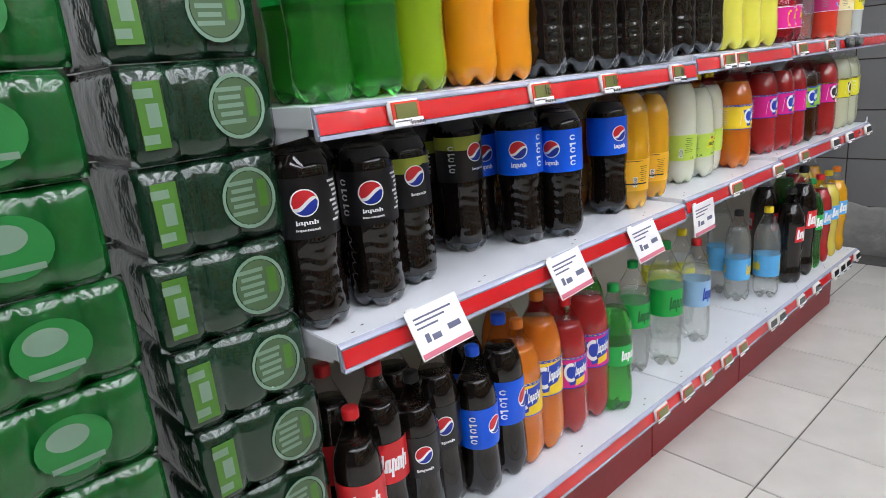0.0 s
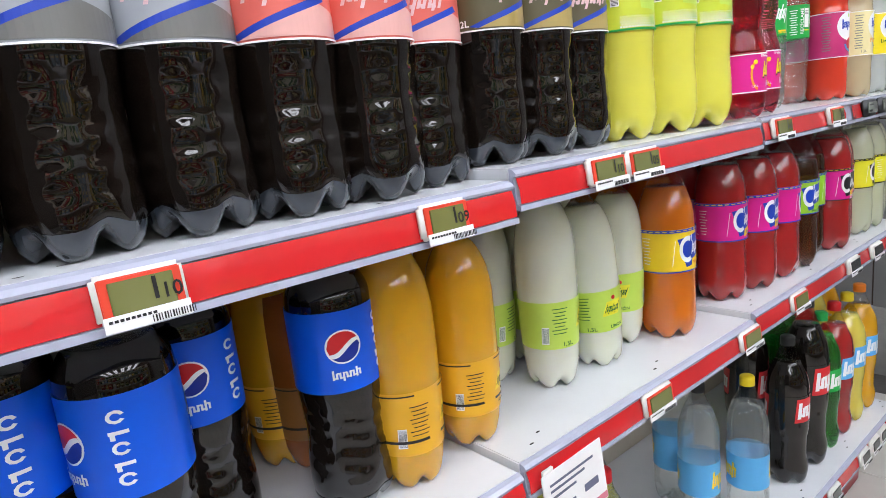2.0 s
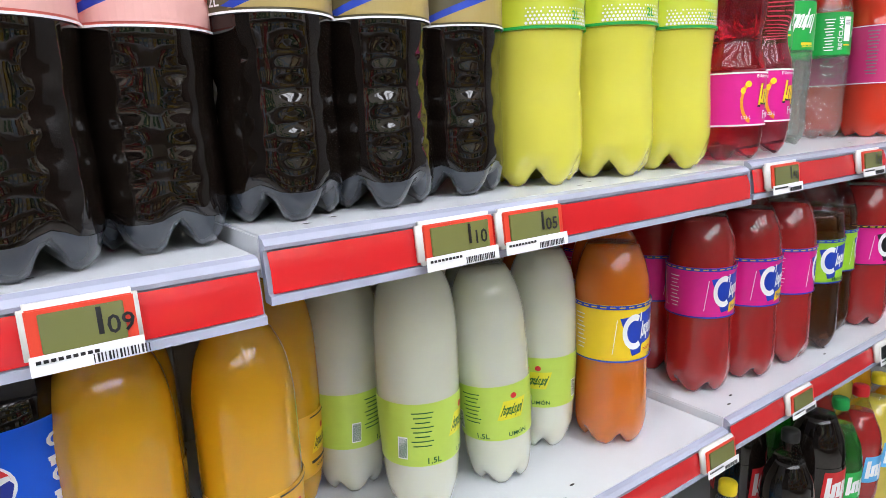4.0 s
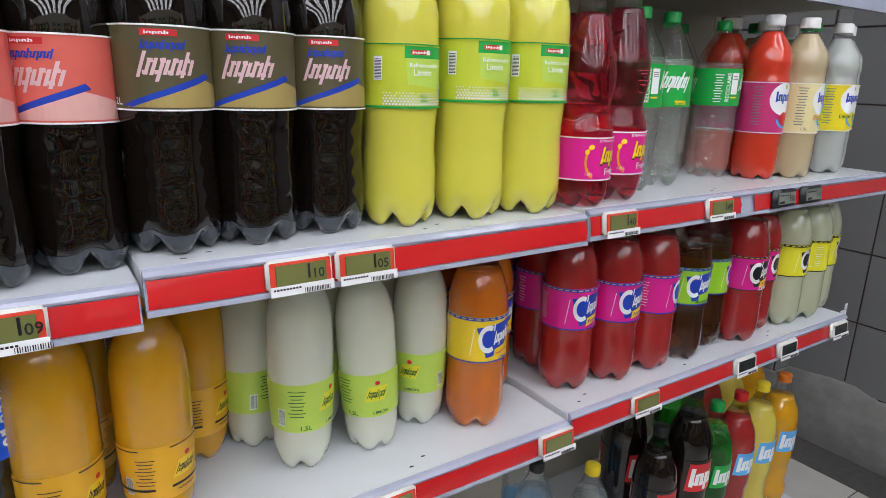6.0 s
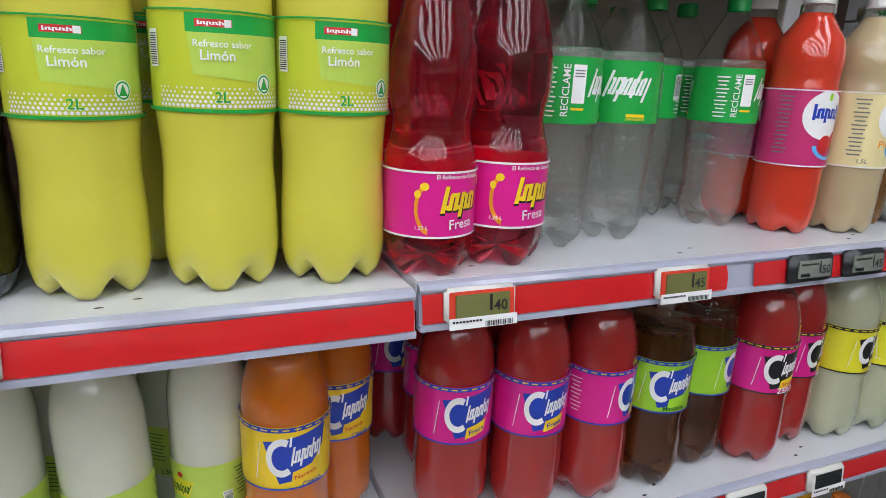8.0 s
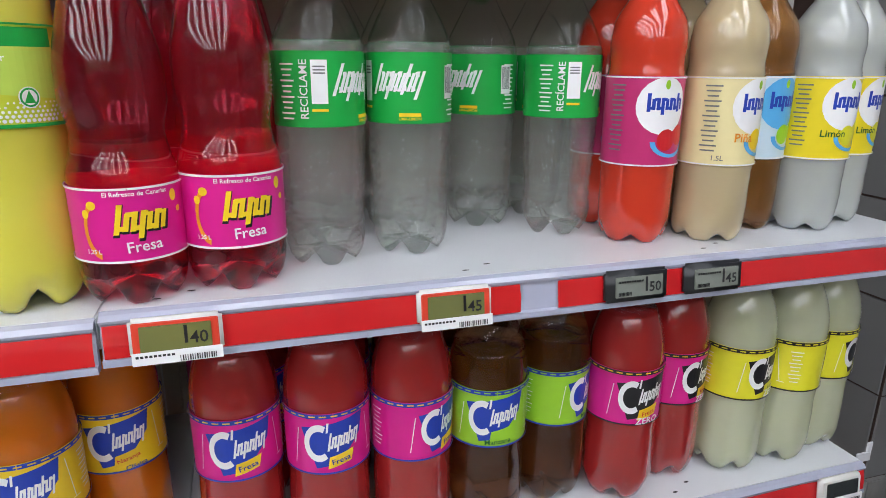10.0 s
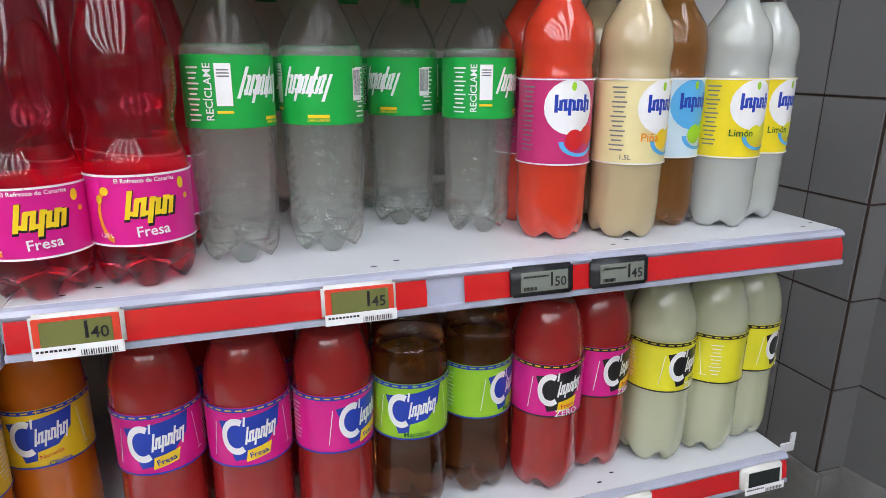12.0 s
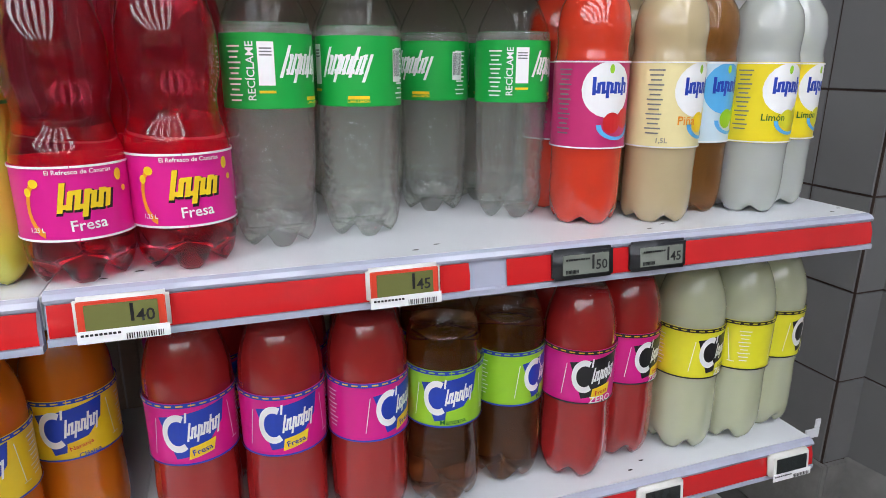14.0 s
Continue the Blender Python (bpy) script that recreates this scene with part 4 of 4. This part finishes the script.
enj_red = fruit_drink(D_RED, ink("rose_label", (0.55, 0.03, 0.16)), I_WHITE, I_RED, "red strawberry drink bottle with a rose label and white cap", (("1,5L", 0.008, 0.045, 0.102, I_WHITE, 0),))
enj_pina = fruit_drink(D_PINA, I_PALE, I_WHITE, I_YEL, "beige pineapple drink bottle with a pale yellow label and white cap", (("Piña", 0.014, -0.018, 0.123, I_ORANGE, 0), ("1,5L", 0.008, -0.045, 0.10, ink("grey", (0.2, 0.2, 0.2)), 0)))
enj_apple = fruit_drink(D_APPLE, ink("pale_blue", (0.6, 0.75, 0.85)), I_AQUA, I_LIME, "brown apple drink bottle with a pale blue and green label", (), "green")
enj_lemon = fruit_drink(D_MILKY, ink("bright_yellow", (0.85, 0.68, 0.02)), I_WHITE, I_LEMON, "milky lemon drink bottle with a bright yellow label and white cap", (("Limón", 0.012, -0.018, 0.123, I_DGREEN, 0),))
place(enj_red, ((2.664, 0.756, 2), (2.672, 0.85, 20)), T3)
place(enj_pina, ((2.756, 0.735, 22), (2.765, 0.83, 0)), T3)
place(enj_apple, ((2.836, 0.772, 14), (2.81, 0.88, 0)), T3)
place(enj_lemon, ((2.912, 0.745, 6), (2.983, 0.772, 22), (2.90, 0.85, 0)), T3)

# base shelf
B_Z = BASE_Z
WAT = [(0.0, 0.031), (0.01, 0.038), (0.03, 0.0415), (0.1, 0.041), (0.18, 0.0415), (0.2, 0.041), (0.24, 0.031), (0.27, 0.017), (0.285, 0.0138), (0.3, 0.0135)]
TALL = [(0.0, 0.033), (0.01, 0.040), (0.03, 0.0435), (0.07, 0.0425), (0.1, 0.041), (0.13, 0.043), (0.2, 0.043), (0.225, 0.040), (0.26, 0.025), (0.29, 0.0142), (0.31, 0.0136)]


def low_bottle(label, liquid, cap, field, z0, z1, emb, profile=TALL, fill=0.25, words=(), prof_h=0.31):
    prints = [("emblem", emb, wordmark(0.0, (z0 + z1) / 2, 0.05, (z1 - z0) * 0.5, 5, 0.1, 0.12) + wordmark(0.135, (z0 + z1) / 2, 0.05, (z1 - z0) * 0.5, 5, 0.1, 0.12)), ("small_print", emb, [rect(0.06, z0 + (z1 - z0) * (0.2 + 0.1 * i), 0.018, 0.0016) for i in range(6)])]
    return bottle("soda_bottle", label, "bottles on the base shelf", profile, prof_h, liquid, fill, cap, (z0, z1, field), prints, words=words)


place(low_bottle("black cola bottle with a red label and red cap", COLA, "red", I_RED, 0.12, 0.19, I_WHITE), ((0.485, 0.791, -20), (0.571, 0.830, -10), (0.504, 0.906, 0)), B_Z, 1.12)
low_zero = bottle("soda_bottle", "black cola bottle with a black label and round emblem", "bottles on the base shelf", TALL, 0.31, COLA, 0.25, "black", (0.12, 0.2, MATS["ink_matt_black"]), disc_logo(0.0, 0.165, 0.035) + [("lettering", I_WHITE, wordmark(0.0, 0.135, 0.034, 0.006, 5, 0.0))])
place(low_zero, ((0.643, 0.810, -25), (0.719, 0.830, -25), (0.676, 0.916, 0)), B_Z, 1.12)
low_blue = bottle("soda_bottle", "black cola bottle with a blue label and blue cap", "bottles on the base shelf", TALL, 0.31, COLA, 0.25, "blue", (0.11, 0.195, I_SKY), disc_logo(0.03, 0.155, 0.038) + [("lettering", I_WHITE, vertical_mark(-0.02, 0.152, 0.06))])
place(low_blue, ((0.801, 0.796, -30), (0.892, 0.801, -20), (0.868, 0.897, 0)), B_Z, 1.12)
low_naranja = clipper(D_NARANJA, I_YEL, I_BLUE, (), "orange soda bottle with a yellow and blue label and orange cap", cap="orange")
place(low_naranja, ((0.949, 0.801, -20), (1.030, 0.806, -20), (1.002, 0.897, 0)), B_Z, 1.12)
low_fresa = clipper(D_FRESA, I_PINK, I_BLUE, (), "strawberry soda bottle with a pink and blue label and red cap")
place(low_fresa, ((1.121, 0.796, -20), (1.220, 0.801, -20), (1.174, 0.897, 0)), B_Z, 1.12)
place(low_bottle("bright green soda bottle, full", D_GREEN, "green", I_GREEN, 0.12, 0.17, I_WHITE), ((1.285, 0.765, 0), (1.346, 0.892, 20)), B_Z, 1.12)
place(low_bottle("clear soda bottle with a green label and dark lettering", D_CLEAR, "green", I_GREEN, 0.13, 0.195, I_DGREEN, SPR, 0.222, prof_h=0.302), ((1.499, 0.839, -10), (1.595, 0.791, -14)), B_Z, 1.12)
place(low_bottle("clear tonic bottle with a pale blue label and red cap", D_CLEAR, "red", ink("pale_aqua", (0.3, 0.5, 0.72)), 0.11, 0.185, I_BLUE, WAT, 0.22, prof_h=0.3), ((1.796, 0.796, 0),), B_Z, 1.12)
place(low_bottle("clear tonic bottle with a yellow label and yellow cap", D_CLEAR, "yellow", I_LEMON, 0.11, 0.185, I_BLACK, WAT, 0.22, prof_h=0.3), ((1.877, 0.887, 0), (1.748, 0.906, 0)), B_Z, 1.12)
place(low_bottle("clear soda water bottle with a blue label", D_CLEAR, "black", I_AQUA, 0.075, 0.145, I_YEL, WAT, 0.24, prof_h=0.3), ((2.200, 0.839, 10), (2.245, 0.925, 10)), B_Z, 1.12)
place(low_bottle("clear soda water bottle with a blue label and olive cap", D_CLEAR, "yellow", I_AQUA, 0.075, 0.145, I_YEL, WAT, 0.24, prof_h=0.3), ((2.290, 0.772, 40),), B_Z, 1.12)
URBS = (("black cola bottle with white and red lettering", COLA, "black", I_RED, I_WHITE, ((2.490, 0.767, -10), (2.600, 0.767, -14), (2.500, 0.868, 0))), ("green soda bottle with white lettering", D_GREEN, "green", I_GREEN, I_WHITE, ((2.695, 0.767, -10), (2.690, 0.868, 0))), ("red soda bottle with a blue plate and white lettering", D_FRESA, "red", I_AQUA, I_WHITE, ((2.790, 0.767, -12), (2.790, 0.868, 0))), ("pale yellow soda bottle with a blue plate and white lettering", mat("pale_yellow_drink", (0.62, 0.52, 0.08), rough=0.12, coat=0.9, sss=0.3), "yellow", I_AQUA, I_WHITE, ((2.885, 0.767, -12), (2.885, 0.868, 0))), ("orange soda bottle with a blue plate and white lettering", D_ORANGE2, "orange", I_AQUA, I_WHITE, ((2.985, 0.767, -15), (2.985, 0.868, 0))))
WAVY = [(0.0, 0.034), (0.01, 0.041), (0.03, 0.0435), (0.06, 0.039), (0.09, 0.0395), (0.12, 0.043), (0.2, 0.043), (0.225, 0.040), (0.26, 0.025), (0.29, 0.0142), (0.31, 0.0136)]
for lab, liq, cp, fld, emb, spots in URBS:
    b = bottle("soda_bottle", lab, "bottles on the base shelf", WAVY, 0.31, liq, 0.26, cp, (0.135, 0.195, liq), [("plate", fld, [rect(0.01, 0.165, 0.075, 0.05, 0.1), rect(0.147, 0.165, 0.075, 0.05, 0.1)]), ("lettering", emb, wordmark(0.01, 0.165, 0.066, 0.034, 4, 0.1, 0.1) + wordmark(0.147, 0.165, 0.066, 0.034, 4, 0.1, 0.1))])
    place(b, spots, B_Z, 1.18)

# ---- shelving across the aisle, seen only mirrored in the dark bottles ----
def opposite_shelving(x0, x1):
    root = thing("shelving_unit", "cream metal shelving unit across the aisle, filled with cartons", "shelving")
    part("back_panel", boxmesh(x0, x1, -1.80, -1.775, FLOOR, 2.0, 0.002), CREAM, root, smooth=False)
    for z in (0.28, 0.70, 1.12, 1.54):
        part("shelf_board", boxmesh(x0, x1, -1.775, -1.36, z - 0.03, z, 0.003), WHITE_PAINT, root, smooth=False)
    for x in (x0 - 0.03, x1):
        part("side_panel", boxmesh(x, x + 0.03, -1.80, -1.37, FLOOR, 2.0, 0.003), CREAM, root, smooth=False)


CARTONS = (("yellow", (0.75, 0.5, 0.04)), ("white", (0.75, 0.75, 0.72)), ("brown", (0.28, 0.15, 0.07)), ("red", (0.5, 0.03, 0.03)), ("dark green", (0.03, 0.16, 0.06)), ("pale blue", (0.3, 0.45, 0.6)))


def carton(colour, rgb, w, h):
    root = thing("carton", colour + " cardboard carton with a pale printed band on a shelf", "carton", "cartons across the aisle")
    part("box", boxmesh(-w / 2, w / 2, -0.28, 0.0, 0.0, h, 0.004), mat("card_" + colour.replace(" ", "_"), rgb, rough=0.5, vary=0.15, scale=12), root, smooth=False)
    part("printed_band", boxmesh(-w * 0.36, w * 0.36, -0.002, 0.003, h * 0.4, h * 0.72, 0.001), I_PALE, root, smooth=False)
    part("flap_seam", boxmesh(-w / 2 + 0.006, w / 2 - 0.006, -0.145, -0.135, h - 0.001, h + 0.002, 0.0005), I_WHITE, root, smooth=False)
    return root


opposite_shelving(-1.2, 3.7)
goods = [carton(c, rgb, 0.16 + 0.03 * k % 0.1, 0.2 + 0.025 * (k % 4)) for k, (c, rgb) in enumerate(CARTONS)]
rng = random.Random(5)
for z in (0.28, 0.70, 1.12, 1.54):
    x = -1.05
    while x < 3.6:
        k = rng.randrange(len(goods))
        if rng.random() > 0.15:
            place(goods[k], ((x, -1.40 - rng.random() * 0.04, rng.uniform(-3, 3)),), z)
        x += 0.265 + rng.random() * 0.06

# ---- beer packs ----
def film(name, color):
    return mat(name, color, rough=0.22, coat=0.8, vary=0.18, scale=14, bump=0.35, bscale=22)


PACK_BRIGHT = film("bright_green_film", (0.005, 0.085, 0.015))
PACK_DARK = film("dark_green_film", (0.006, 0.028, 0.013))


def can_pack(name, label, material, w, d, h, cols, emblem):
    root = thing(name, label, "drink pack", "stacked beer packs")
    bm = bmesh.new()
    seg = 14
    # shrink film over a row of cans: bulging front, rounded top
    rows = []
    nz = 8
    xs = [i / (cols * 8) for i in range(cols * 8 + 1)]
    for j in range(nz + 1):
        t = j / nz
        pinch = 0.010 * (abs(2 * t - 1) ** 6)
        ring = []
        for x in xs:
            ring.append((-w / 2 + w * x, -d / 2 + pinch + 0.012 * (1 - abs(math.sin(math.pi * x * cols)) ** 0.6)))
        for k in range(9):
            ring.append((w / 2 - pinch + 0.002 * math.sin(k), -d / 2 + d * (k + 0.5) / 9))
        for x in reversed(xs):
            ring.append((-w / 2 + w * x, d / 2 - pinch))
        for k in range(9):
            ring.append((-w / 2 + pinch, d / 2 - d * (k + 0.5) / 9))
        rows.append([bm.verts.new((p[0], p[1], t * h)) for p in ring])
    n = len(rows[0])
    for a, b in zip(rows, rows[1:]):
        for k in range(n):
            bm.faces.new((a[k], a[(k + 1) % n], b[(k + 1) % n], b[k]))
    bm.faces.new(rows[0][::-1])
    bm.faces.new(rows[-1])
    part("shrink_wrap", bm, material, root)
    for pn, pmat, polys, lift in emblem:
        bm = bmesh.new()
        for poly in polys:
            vs = [bm.verts.new((u, -d / 2 - lift + 0.012 * 0, h * 0.5 + v)) for u, v in poly]
            bm.faces.new(vs)
        part(pn, bm, pmat, root, smooth=False)
    return root


silver_print = ink("frost", (0.16, 0.25, 0.18))
grey_print = ink("grey_green", (0.06, 0.11, 0.05))
bright = can_pack("beer_pack", "bright green shrink-wrapped beer pack with a pale oval emblem", PACK_BRIGHT, 0.272, 0.24, 0.128, 4, [("emblem", ink("soft_green", (0.015, 0.17, 0.035)), [ellipse(0.035, 0.0, 0.09, 0.078)], 0.0012), ("emblem", silver_print, [ellipse(0.03, 0.012, 0.05, 0.034)], 0.0016), ("emblem", silver_print, [rect(0.035, -0.026, 0.062, 0.008)], 0.0018), ("emblem", silver_print, [rect(-0.1, 0.0, 0.03, 0.02)], 0.0016)])
dark = can_pack("beer_pack", "dark green shrink-wrapped beer pack with a round pale emblem", PACK_DARK, 0.208, 0.24, 0.128, 3, [("emblem", silver_print, arc_band(0.045, 0.0, 0.082, 0.09, 0.12, 0, 360, 24), 0.0012), ("emblem", grey_print, [ellipse(0.045, 0.0, 0.07, 0.078)], 0.001), ("lettering", silver_print, [rect(0.035, 0.024 - 0.011 * i, 0.038 - 0.006 * (i % 2), 0.006) for i in range(5)], 0.0016), ("lettering", ink("leaf", (0.06, 0.17, 0.02)), [rect(0.066, 0.004, 0.014, 0.04)], 0.0018), ("side_label", ink("leaf", (0.06, 0.17, 0.02)), [rect(-0.072, 0.0, 0.034, 0.086)], 0.0012), ("side_label", silver_print, [rect(-0.078, 0.028, 0.024, 0.012), rect(-0.07, 0.0, 0.016, 0.03), rect(-0.078, -0.03, 0.02, 0.012)], 0.0016)])
for proto, x, y in ((bright, 0.028, 0.875), (dark, 0.307, 0.88)):
    for k in range(12):
        m = pose(x + random.uniform(-0.006, 0.006), y + random.uniform(-0.006, 0.006), 0.082 + 0.1302 * k, 0, 0, random.uniform(-2.2, 2.2))
        if k == 0:
            proto.matrix_world = m
        else:
            copy_thing(proto, m)
wood = mat("pallet_wood", (0.28, 0.19, 0.11), rough=0.8, vary=0.25, scale=12, bump=0.2)
pal = thing("pallet", "low wooden pallet under the stacked beer packs", "pallet")
for i in range(4):
    part("deck_board", boxmesh(-0.14, 0.43, 0.74 + 0.075 * i, 0.80 + 0.075 * i, 0.062, 0.08, 0.002), wood, pal, smooth=False)
for x in (-0.13, 0.12, 0.37):
    part("bearer", boxmesh(x, x + 0.05, 0.74, 1.02, FLOOR, 0.061, 0.002), wood, pal, smooth=False)

# dark bin at the end of the aisle
crate = thing("storage_crate", "dark plastic crate standing on the tiles at the aisle end", "crate")
dark_plastic = mat("dark_plastic", (0.03, 0.03, 0.032), rough=0.5, vary=0.1)
part("body", boxmesh(3.45, 3.85, 0.02, 0.38, FLOOR, 0.5, 0.012), dark_plastic, crate)
part("rim", boxmesh(3.44, 3.86, 0.01, 0.39, 0.501, 0.53, 0.006), dark_plastic, crate)

# ---- pieces of floor and wall ----
T = 0.308


def tile_data(name, w, h, t, material):
    bm = bmesh.new()
    a = [(-w / 2, -h / 2, 0), (w / 2, -h / 2, 0), (w / 2, h / 2, 0), (-w / 2, h / 2, 0)]
    s = 0.0015
    b = [(-w / 2 + s, -h / 2 + s, t), (w / 2 - s, -h / 2 + s, t), (w / 2 - s, h / 2 - s, t), (-w / 2 + s, h / 2 - s, t)]
    va, vb = [bm.verts.new(p) for p in a], [bm.verts.new(p) for p in b]
    bm.faces.new(vb)
    for i in range(4):
        bm.faces.new((va[i], va[(i + 1) % 4], vb[(i + 1) % 4], vb[i]))
    me = mesh_of(name, bm, False)
    me.materials.append(material)
    return me


FT = tile_data("tile", T - 0.004, T - 0.004, 0.003, tile_beige)
for i in range(-13, 6):
    for j in range(-8, 5):
        x, y = 2.472 + T * (i + 0.5), 0.491 + T * (j + 0.5)
        if -1.6 < x < WALL_X - 0.1:
            ob = new("tile", FT)
            ob.location = (x, y, FLOOR - 0.003)
            ob.parent = floor
TW, TH = 0.22, 0.26
WT = tile_data("tile", TW - 0.005, TH - 0.005, 0.004, tile_wall)
for i in range(-9, 2):
    for j in range(0, 10):
        y, z = 0.985 + TW * (i + 0.5), 0.285 + TH * (j + 0.5)
        if y < 1.19 and z < 2.9:
            ob = new("tile", WT)
            ob.matrix_world = Matrix.Translation((WALL_X - 0.0005, y, z)) @ Matrix.Rotation(-math.pi / 2, 4, "Y") @ Matrix.Rotation(math.pi / 2, 4, "Z")
            ob.parent = wall_east
PT1 = tile_data("tile", 0.18 - 0.005, TH - 0.005, 0.004, tile_wall)
PT2 = tile_data("tile", 0.095, TH - 0.005, 0.004, tile_wall)
for j in range(0, 10):
    for i in range(2):
        ob = new("tile", PT1)
        ob.matrix_world = Matrix.Translation((WALL_X - 0.1005, 1.203 + 0.18 * (i + 0.5), 0.285 + TH * (j + 0.5))) @ Matrix.Rotation(-math.pi / 2, 4, "Y") @ Matrix.Rotation(math.pi / 2, 4, "Z")
        ob.parent = pilaster
    ob = new("tile", PT2)
    ob.matrix_world = Matrix.Translation((WALL_X - 0.05, 1.1995, 0.285 + TH * (j + 0.5))) @ Matrix.Rotation(math.pi / 2, 4, "X")
    ob.parent = pilaster
